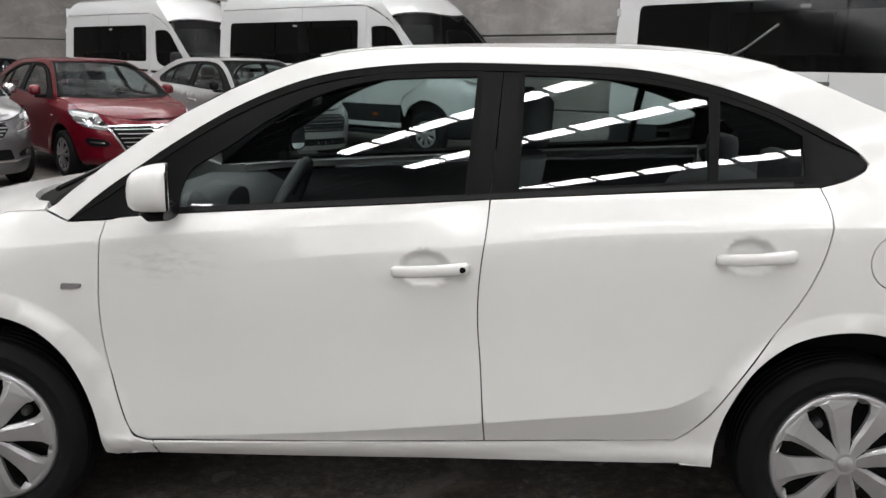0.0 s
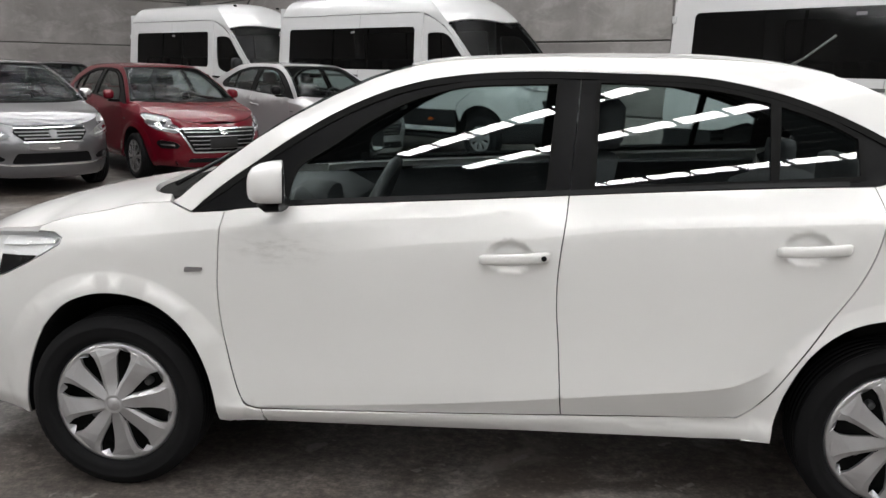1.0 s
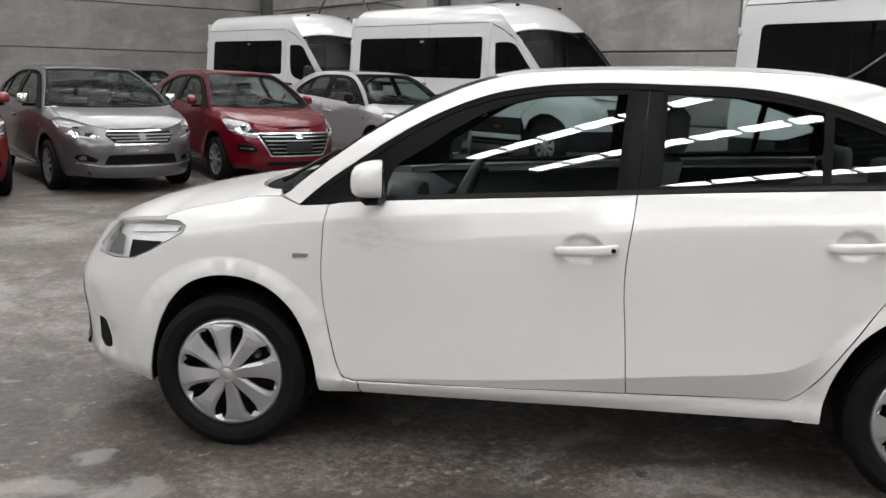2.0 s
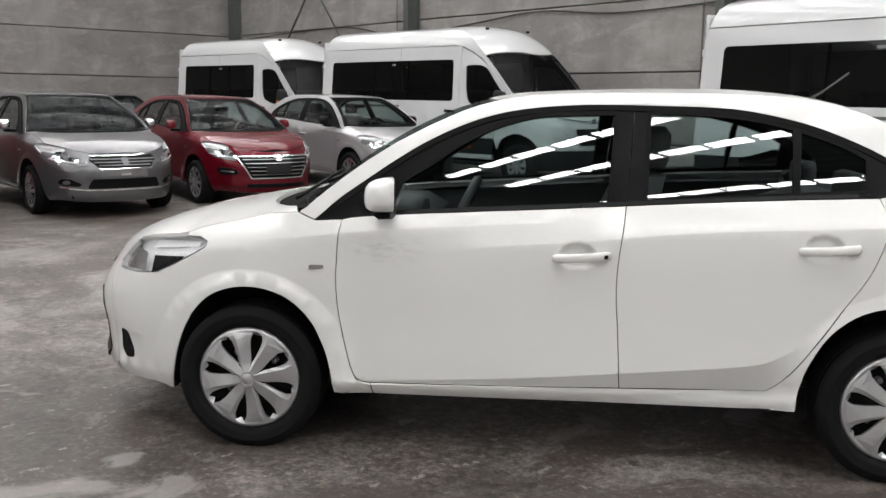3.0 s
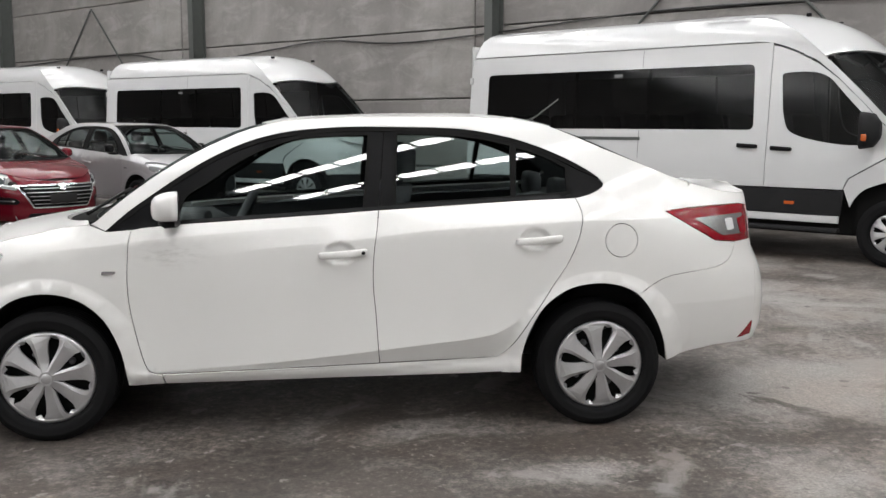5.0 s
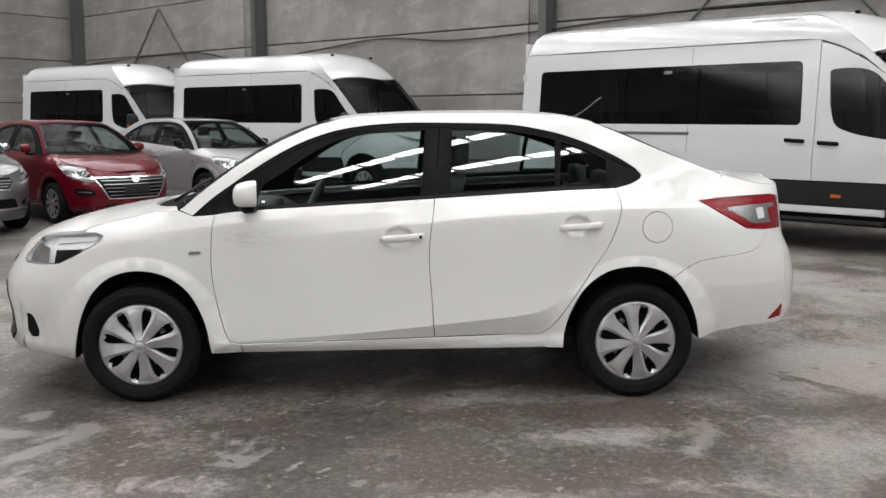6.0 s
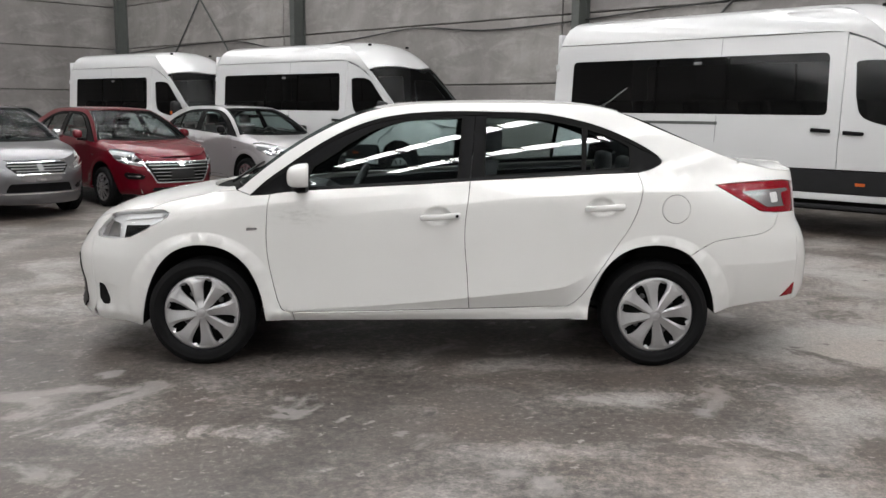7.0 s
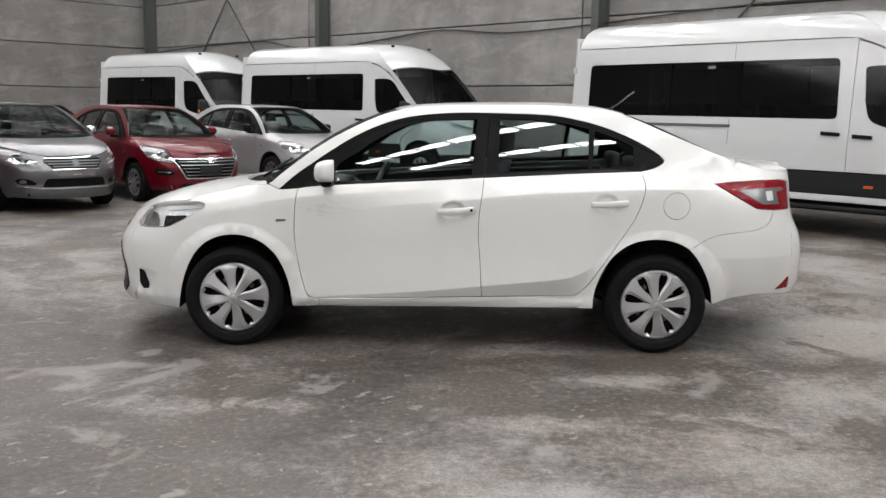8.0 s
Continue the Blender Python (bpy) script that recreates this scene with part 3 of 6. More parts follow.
def half_width(x, z):
    w = cabin_width(z) if z > 1.0 else G_SIDE(z)
    f = ease((x + 1.62) / 0.3) * ease((1.85 - x) / 0.6)
    if f > 0 and 0.60 < z < 1.2:
        belt, m = 1.031 + 0.061 * max(-1.0, min(1.2, x)), ease((x + 0.75) / 0.85)
        n = shoulder(z, LINE_R(x), belt) if m > 0 else 0.0
        if m < 1:
            n = m * n + (1 - m) * shoulder(z, LINE_F(x), belt)
        w += f * (n - w)
    w -= 0.012 * (x - 0.1)**2 * (1.0 if x < 0.1 else 0.1 + 0.9 * ease((x - 1.1) / 0.7))
    if z > 1.0:
        w -= (z - 1.0) * 0.05 * (x - 0.1)**2
    e = EDGE(x)
    q = (min(z, e) - e + 0.12) / 0.12
    if q > 0:
        w -= ROUND(x) * q * q
    if -1.0 < x < 1.0:
        c = CREASE(x)
        f = min(1, (x + 1.0) / 0.15) * min(1, max(0.0, 0.95 - x) / 0.2)
        if z < c:
            w += f * (0.024 - 0.34 * min(c - z, 0.12))
        elif z < c + 0.32:
            w += f * 0.024 * (1 - (z - c) / 0.32)**2
    for arch in (-1.275, 1.275):
        d = math.hypot(x - arch, z - 0.31)
        if d < 0.445:
            w += 0.019 * ease((0.447 - d) / 0.055)
    if x > 1.60 and z < 0.585:
        w -= 0.17 * (0.585 - z) * min(1, (x - 1.60) / 0.12)
    if x < -1.80 and 0.30 < z < 0.432:
        w -= 0.020 * min(1, (-1.80 - x) / 0.06) * ease((x + 1.958) / 0.05) * ease((z - 0.30) / 0.09)
    if x < XF:
        w *= max(0.0, 1 - min(1, (XF - x) / (XF - NOSE(z)))**PF)**(1 / PF)
    elif x > XR:
        w *= max(0.0, 1 - min(1, (x - XR) / (TAIL(z) - XR))**PR)**(1 / PR)
    return max(w, 0.0)


def door_dent(x, z):
    d = 0.0
    for hx, hz in HANDLES:
        q = 1 - ((x - hx) / 0.080)**2 - ((z - hz - 0.002) / 0.056)**2
        if q > 0:
            q = min(1, q * 1.3)
            d += 0.021 * q * q * (3 - 2 * q)
    return d


def side(sign, dent=False):
    if dent:
        return lambda x, z: (x, sign * (half_width(x, z) - door_dent(x, z)), z)
    return lambda x, z: (x, sign * half_width(x, z), z)


def sill_side(sign):
    def f(x, z):
        w = half_width(x, z)
        if z < 0.36 and -0.93 < x < 0.91:
            w += 0.018 * max(0.0, 1 - ((z - 0.284) / 0.055)**2) * min(1, (0.93 + x) / 0.05, (0.91 - x) / 0.03)
        return (x, sign * w, z)
    return f


def front_x(y, z):
    lo, hi = XF, NOSE(z)
    for _ in range(22):
        mid = (lo + hi) / 2
        lo, hi = (mid, hi) if half_width(mid, z) > abs(y) else (lo, mid)
    return lo


def rear_x(y, z):
    lo, hi = XR, TAIL(z)
    for _ in range(22):
        mid = (lo + hi) / 2
        lo, hi = (mid, hi) if half_width(mid, z) > abs(y) else (lo, mid)
    return lo


def on_front(y, z):
    return (front_x(y, z), y, z)


def on_rear(y, z):
    return (rear_x(y, z), y, z)


def on_top(power):
    def f(x, y):
        e = EDGE(x)
        w = max(half_width(x, e), 0.02)
        return (x, y, e + (TOP(x) - e) * (1 - min(1, abs(y) / w)**power))
    return f


ARCH_F = smooth([(-1.645, 0.205), (-1.620, 0.31), (-1.588, 0.42), (-1.533, 0.535), (-1.447, 0.630), (-1.35, 0.675), (-1.255, 0.685), (-1.165, 0.67), (-1.087, 0.633), (-1.012, 0.56), (-0.959, 0.455), (-0.932, 0.355), (-0.922, 0.25)])
ARCH_R = smooth([(0.895, 0.27), (0.899, 0.355), (0.93, 0.47), (1.0, 0.59), (1.11, 0.672), (1.25, 0.70), (1.38, 0.68), (1.475, 0.62), (1.552, 0.51), (1.597, 0.40), (1.62, 0.305)])
DOOR_1 = smooth([(-0.885, 0.966), (-0.896, 0.895), (-0.902, 0.80), (-0.905, 0.72), (-0.899, 0.62), (-0.884, 0.53), (-0.862, 0.435), (-0.84, 0.355), (-0.82, 0.322), (-0.785, 0.306)])
DOOR_2 = smooth([(0.227, 1.046), (0.219, 0.975), (0.206, 0.882), (0.198, 0.785), (0.199, 0.685), (0.208, 0.583), (0.215, 0.477), (0.22, 0.396), (0.226, 0.332)])
DOOR_3 = smooth([(1.163, 1.096), (1.181, 1.03), (1.172, 0.955), (1.15, 0.88), (1.108, 0.79), (1.045, 0.695), (0.985, 0.605), (0.925, 0.515), (0.87, 0.43), (0.83, 0.38), (0.785, 0.345)])
BELT = smooth([(-0.998, 0.960), (-0.885, 0.971), (-0.7, 0.988), (-0.37, 1.009), (-0.046, 1.028), (0.227, 1.046), (0.52, 1.064), (0.86, 1.083), (1.163, 1.096)])
FRAME_TOP = smooth([(-0.998, 0.960), (-0.905, 1.043), (-0.80, 1.119), (-0.691, 1.195), (-0.56, 1.275), (-0.427, 1.338), (-0.292, 1.383), (-0.157, 1.408), (-0.02, 1.421), (0.117, 1.427), (0.262, 1.427), (0.4, 1.425), (0.532, 1.423), (0.663, 1.415), (0.79, 1.394), (0.92, 1.363), (1.049, 1.317), (1.176, 1.258), (1.275, 1.197), (1.308, 1.162)])
FRAME_TIP = smooth([(1.308, 1.162), (1.294, 1.141), (1.238, 1.114), (1.163, 1.096)])
GLASS_F = smooth([(-0.68, 1.002), (-0.672, 1.06), (-0.655, 1.105)]) + smooth([(-0.64, 1.122), (-0.53, 1.19), (-0.444, 1.25), (-0.31, 1.322), (-0.155, 1.37), (-0.02, 1.384), (0.185, 1.391)]) + [(0.177, 1.29), (0.156, 1.056)]
GLASS_R = smooth([(0.322, 1.397), (0.444, 1.395), (0.612, 1.386), (0.744, 1.369), (0.868, 1.341)]) + [(0.852, 1.103), (0.305, 1.073)]
GLASS_Q = smooth([(0.895, 1.333), (0.988, 1.303), (1.067, 1.27), (1.129, 1.236)]) + [(1.126, 1.122), (0.872, 1.105)]
LAMP_F = smooth([(-1.925, 0.700), (-1.905, 0.765), (-1.855, 0.822)], 3) + smooth([(-1.80, 0.842), (-1.698, 0.858), (-1.58, 0.868), (-1.487, 0.872), (-1.449, 0.858)], 3) + smooth([(-1.455, 0.838), (-1.524, 0.797), (-1.60, 0.757), (-1.69, 0.714)], 3) + [(-1.80, 0.700)]
LAMP_R = [(1.602, 1.031), (1.712, 1.040), (1.886, 1.047), (2.06, 1.047), (2.12, 1.036), (2.135, 0.956), (2.14, 0.862), (2.0, 0.868), (1.873, 0.882), (1.728, 0.960)]
RAIL = [(x, EDGE(x)) for x in (2.15, 2.08, 2.0, 1.92, 1.85, 1.79, 1.731, 1.64, 1.547, 1.43, 1.326, 1.25, 1.172, 1.11, 1.05, 0.98, 0.9, 0.75, 0.6, 0.4, 0.2, 0.02, -0.157, -0.23, -0.3, -0.36, -0.427, -0.56, -0.691, -0.80, -0.905, -1.0, -1.04, -1.07)]
SILL_TOP = [(0.785, 0.345), (0.226, 0.332), (-0.3, 0.318), (-0.765, 0.306)]
SILL_LOW = [(-0.755, 0.254), (-0.385, 0.258), (0.13, 0.262), (0.636, 0.266)]
SEAM_R = smooth([(1.455, 0.640), (1.591, 0.715), (1.705, 0.735), (1.842, 0.75), (1.914, 0.766), (1.97, 0.80), (2.0, 0.868)], 3)


def inset_line(line, d):
    """A line set off below a curve by d, running out to nothing at both ends."""
    out = []
    n = len(line)
    for i in range(n):
        a, b = np.array(line[max(0, i - 1)]), np.array(line[min(n - 1, i + 1)])
        u = (b - a) / np.linalg.norm(b - a)
        k = min(1.0, i / 4 + 0.05, (n - 1 - i) / 4 + 0.05)
        out.append(tuple(np.array(line[i]) + np.array((u[1], -u[0])) * d * k))
    return out


def upto(line, test):
    return [p for p in line if test(p)]


def body_side_outline():
    lamp = [(2.0, 0.868), (1.873, 0.882), (1.728, 0.960), (1.602, 1.031), (1.712, 1.040), (1.886, 1.047), (2.06, 1.047), (2.12, 1.036), (2.15, 1.03)]
    return FRAME_TOP + FRAME_TIP[1:] + DOOR_3[1:] + SILL_TOP[1:] + SILL_LOW + upto(ARCH_R, lambda p: p[0] < 1.45) + SEAM_R[:-1] + lamp + RAIL


FENDER = [(-1.07, 0.988), (-0.998, 0.960)] + DOOR_1 + [(-0.768, 0.306), (-0.757, 0.254)] + upto(ARCH_F, lambda p: p[0] > -1.5335)[::-1] + [(-1.69, 0.714), (-1.60, 0.757), (-1.524, 0.797), (-1.455, 0.838), (-1.449, 0.858), (-1.487, 0.872), (-1.56, 0.870)] + [(x, EDGE(x)) for x in (-1.55, -1.5, -1.45, -1.4, -1.35, -1.3, -1.25, -1.2, -1.15)]
SPLIT_F, SPLIT_R = -1.96, 2.15
BUMPER_F = [(-1.526, 0.546), (-1.682, 0.7135), (-1.80, 0.700), (-1.925, 0.700), (-1.95, 0.760), (SPLIT_F, 0.77)] + [(SPLIT_F, z) for z in (0.7, 0.6, 0.5, 0.4, 0.3, 0.206)] + [(-1.85, 0.214), (-1.75, 0.216), (-1.66, 0.203)] + upto(ARCH_F, lambda p: p[0] < -1.5325)
BUMPER_R = SEAM_R + [(2.14, 0.862), (SPLIT_R, 0.86)] + [(SPLIT_R, z) for z in (0.75, 0.65, 0.55, 0.45, 0.335)] + [(2.0, 0.348), (1.90, 0.350), (1.75, 0.33), (1.62, 0.305)] + upto(ARCH_R, lambda p: p[0] > 1.46)[::-1]
FOG_F = rounded([(-1.925, 0.432), (-1.885, 0.42), (-1.845, 0.345), (-1.85, 0.312), (-1.895, 0.306), (-1.925, 0.34)], 0.012)
DOOR_F = DOOR_1 + [(-0.3, 0.318)] + DOOR_2[::-1] + upto(BELT, lambda p: -0.86 < p[0] < 0.2)[::-1]
DOOR_R = DOOR_2 + [(0.5, 0.339)] + DOOR_3[::-1] + upto(BELT, lambda p: 0.26 < p[0] < 1.14)[::-1]
FRAME_F = upto(BELT, lambda p: p[0] < 0.228) + [(0.245, 1.24), (0.262, 1.427)] + upto(FRAME_TOP, lambda p: p[0] < 0.25)[::-1]
FRAME_R = upto(BELT, lambda p: p[0] > 0.226) + FRAME_TIP[::-1][1:] + upto(FRAME_TOP, lambda p: 0.262 < p[0] < 1.3)[::-1] + [(0.262, 1.427), (0.245, 1.24)]

LIPS = [(c + r * math.cos(a), 0.31 + r * math.sin(a)) for c in (-1.275, 1.275) for a in np.arange(-0.3, 3.45, 0.045) for r in (0.440, 0.450)]
LIPS += [(x, f(x) + d) for f, a, b in ((LINE_F, -1.5, 0.0), (LINE_R, -0.6, 1.7)) for x in np.arange(a, b, 0.03) for d in (-0.004, 0.004)]
LIPS += [(x, 0.432 + d) for x in np.arange(-1.95, -1.80, 0.02) for d in (-0.003, 0.003)]
LIPS += [(x, 0.585 + d) for x in np.arange(1.66, 2.14, 0.03) for d in (-0.004, 0.004)]
_cache = {}


def cached(key, make):
    if key not in _cache:
        _cache[key] = make()
    return _cache[key]


def crease_points(x0, x1):
    return [(x, f(x) + d) for f in (CREASE, LINE_F, LINE_R) for x in np.arange(x0, x1 + (0.3 if f is LINE_R else 0), 0.02) for d in (0.003, -0.003)]


def dent_points():
    return crease_points(-0.86, 0.88) + [(hx + dx * 0.011, hz + dz * 0.011) for hx, hz in HANDLES for dx in range(-9, 10) for dz in range(-6, 7)]


def tyre_mesh(r=0.302, w=0.185, rim=0.200):
    h = w / 2
    t = r - rim
    prof = [(rim - 0.005, -h + 0.02), (rim + 0.004, -h + 0.006), (rim + 0.012, -h - 0.002), (rim + 0.015, -h - 0.006), (rim + 0.34 * t, -h - 0.008), (rim + 0.55 * t, -h - 0.008), (rim + 0.58 * t, -h - 0.0095), (rim + 0.62 * t, -h - 0.0075), (r - 0.26 * t, -h - 0.002), (r - 0.014, -h + 0.006), (r - 0.006, -h + 0.014)]
    tread = []
    for i in range(5):
        a = -h + 0.02 + i * (w - 0.04) / 5
        b = a + (w - 0.04) / 5
        tread += [(r - 0.001, a + 0.002), (r, (a + b) / 2), (r - 0.001, b - 0.005), (r - 0.009, b - 0.004), (r - 0.009, b - 0.001)]
    prof = prof + tread[:-2] + [(q, -y) for q, y in prof[::-1]]
    bm = lathe(prof, 96)
    return bm


def tread_blocks(r=0.302, w=0.185):
    """Shoulder blocks round the tyre, one mesh."""
    bm = bmesh.new()
    for s in (-1, 1):
        for k in range(64):
            a = 2 * math.pi * k / 64
            m = Matrix.Rotation(a, 4, "Y") @ Matrix.Translation((r - 0.0095, s * (w / 2 - 0.027), 0))
            bmesh.ops.create_cube(bm, size=1, matrix=m @ Matrix.Diagonal((0.016, 0.018, 0.023, 1)))
    return bm


def hubcap_mesh(R=0.203, n=8, turn=13):
    """A pressed wheel trim: folded blades between slots, each slot with a ramp at its outer end."""
    bm = bmesh.new()

    def at(r, ang, y):
        return bm.verts.new((r * math.sin(ang), y, r * math.cos(ang)))

    f = R / 0.203
    rows = ((0.030, 0.0, -0.020, -0.020), (0.048, 0.4, -0.017, -0.015), (0.066, 2.2, -0.015, -0.011), (0.094, 6.6, -0.014, -0.008), (0.126, 8.8, -0.013, -0.007), (0.158, 8.8, -0.010, -0.006), (0.180, 5.8, -0.006, -0.004))
    pitch = 2 * math.pi / n
    for k in range(n):
        c = math.radians(turn) + pitch * (k + 0.5)
        grid = []
        for r, gap_deg, crest, edge in rows:
            h = pitch / 2 - math.radians(gap_deg)
            grid.append([at(r * f, c - h, edge), at(r * f, c - h * 0.55, crest), at(r * f, c + h, edge + 0.002)])
        for a, b in zip(grid, grid[1:]):
            for i in (0, 1):
                bm.faces.new((a[i], a[i + 1], b[i + 1], b[i]))
        # blade edges turned back
        for i in (0, 2):
            back = [bm.verts.new((v.co.x, v.co.y + 0.012, v.co.z)) for v in (g[i] for g in grid[2:])]
            for j in range(len(back) - 1):
                bm.faces.new((grid[2 + j][i], grid[3 + j][i], back[j + 1], back[j]))
        # outer ring over this blade
        m = 6
        last = grid[-1]
        inner = [last[0], last[1], last[2]]
        ring = [[at(q * f, c + pitch * (j / m - 0.5), y) for j in range(m + 1)] for q, y in ((0.188, -0.0030), (0.195, -0.0015), (0.200, 0.003), (0.203, 0.010))]
        bm.faces.new((inner[0], inner[1], ring[0][2], ring[0][1]))
        bm.faces.new((inner[1], inner[2], ring[0][5], ring[0][4], ring[0][3], ring[0][2]))
        for a, b in zip(ring, ring[1:]):
            for j in range(m):
                bm.faces.new((a[j], a[j + 1], b[j + 1], b[j])).smooth = True
        # ramps down into the slots
        for j, side_v in ((0, inner[0]), (5, inner[2])):
            e = c + pitch * (-0.5 if j == 0 else 0.5)
            deep = at(0.170 * f, e, 0.014)
            vv = (ring[0][0], ring[0][1], side_v, deep) if j == 0 else (ring[0][5], ring[0][6], deep, side_v)
            bm.faces.new(vv)
    hub = [at(0.0305 * f, 2 * math.pi * j / 24, -0.0203) for j in range(24)]
    bm.faces.new(hub)
    bmesh.ops.remove_doubles(bm, verts=bm.verts, dist=2e-4)
    bmesh.ops.recalc_face_normals(bm, faces=bm.faces)
    return as_mesh(bm)


def spoke_mesh(R=0.203, n=5, turn=0):
    def fn(a, b):
        r = math.hypot(a, b)
        return (a, -0.004 - 0.014 * (1 - (r / R)**2), b)
    circle = [(R * math.sin(2 * math.pi * k / 60), R * math.cos(2 * math.pi * k / 60)) for k in range(60)]
    slots = []
    for k in range(2 * n):
        c = math.radians(turn + 180 / n * k)
        w = 0.20 if k % 2 else 0.12
        slots.append([(r * math.sin(c + d), r * math.cos(c + d)) for r, d in ((0.07, -0.02), (0.12, -w * 0.7), (0.178, -w), (0.183, 0), (0.178, w), (0.12, w * 0.7), (0.07, 0.02))])
    return sheet(fn, (0, -1, 0), circle, slots, step=0.03, rim=0.02)


def add_wheel(car, x, y, hub_material, alloy=False, r=0.302, rim=0.203):
    """A wheel: tyre, inner rim, cap and badge; the cap faces away from the car."""
    turn = 0 if y < 0 else 180
    m = pose(x, y, r - 0.002, 0, 0, turn)
    w = part("wheel", cached(("tyre", r, rim), lambda: as_mesh(tyre_mesh(r, 0.185, rim))), M_RUBBER, car, "black road tyre on a steel wheel", m)
    tagged(part("tread", cached(("tread", r), lambda: as_mesh(tread_blocks(r))), M_RUBBER, w), kind="stuff")
    part("rim", cached(("rim", rim), lambda: as_mesh(lathe([(0.0, -0.035), (0.05, -0.035), (0.07, -0.028), (0.12, -0.01), (rim - 0.02, 0.0), (rim - 0.012, -0.06), (rim + 0.004, -0.078), (rim + 0.004, 0.08)], 48))), M_VOID, w)
    key = "alloy" if alloy else "cap"
    cap = part("hubcap", cached((key, rim), lambda: spoke_mesh(rim) if alloy else hubcap_mesh(rim)), hub_material, w, "silver spoked wheel trim" if not alloy else "bright spoked alloy wheel", pose(0, -0.085, 0))
    part("centre_badge", cached(("badge",), lambda: as_mesh(lathe([(0.0, -0.022), (0.022, -0.021), (0.030, -0.016), (0.032, -0.004)], 24))), hub_material, cap)
    if not alloy:
        for k in range(4):
            a = math.radians(57 + 90 * k)
            part("wheel_nut", cached(("nut",), lambda: as_mesh(lathe([(0.0, -0.016), (0.011, -0.016), (0.014, -0.010), (0.014, 0.015)], 8))), M_GREY, w, m=pose(0.115 * math.sin(a), -0.03, 0.115 * math.cos(a)))
    return w


def wheel_well_mesh(sign, line):
    """The liner of a wheel arch: it follows the edge of the arch from the outer skin inwards."""
    bm = bmesh.new()
    mid = (line[0][0] + line[-1][0]) / 2
    rows = []
    for x, z in line:
        w = half_width(x, z) - 0.007
        rows.append([bm.verts.new((x, sign * w, z)), bm.verts.new((x, sign * (w - 0.03), z)), bm.verts.new((mid + (x - mid) * 1.02, sign * 0.42, z * 1.01))])
    for a, b in zip(rows, rows[1:]):
        for i in (0, 1):
            bm.faces.new((a[i], b[i], b[i + 1], a[i + 1])).smooth = True
    bm.faces.new([r[2] for r in rows])
    bmesh.ops.recalc_face_normals(bm, faces=bm.faces)
    return bm


def seat_mesh(w=0.50, h=0.62):
    secs = [oval(0.0 + 0.20 * t - 0.05, 0, 0.0 + h * t, 0.06 + 0.03 * math.sin(math.pi * t), w / 2 * (1 - 0.22 * t**2), 18, 3.0, "z") for t in np.linspace(0, 1, 8)]
    out = []
    for s in secs:
        out.append([(x, y, z) for x, y, z in s])
    return loft(out)


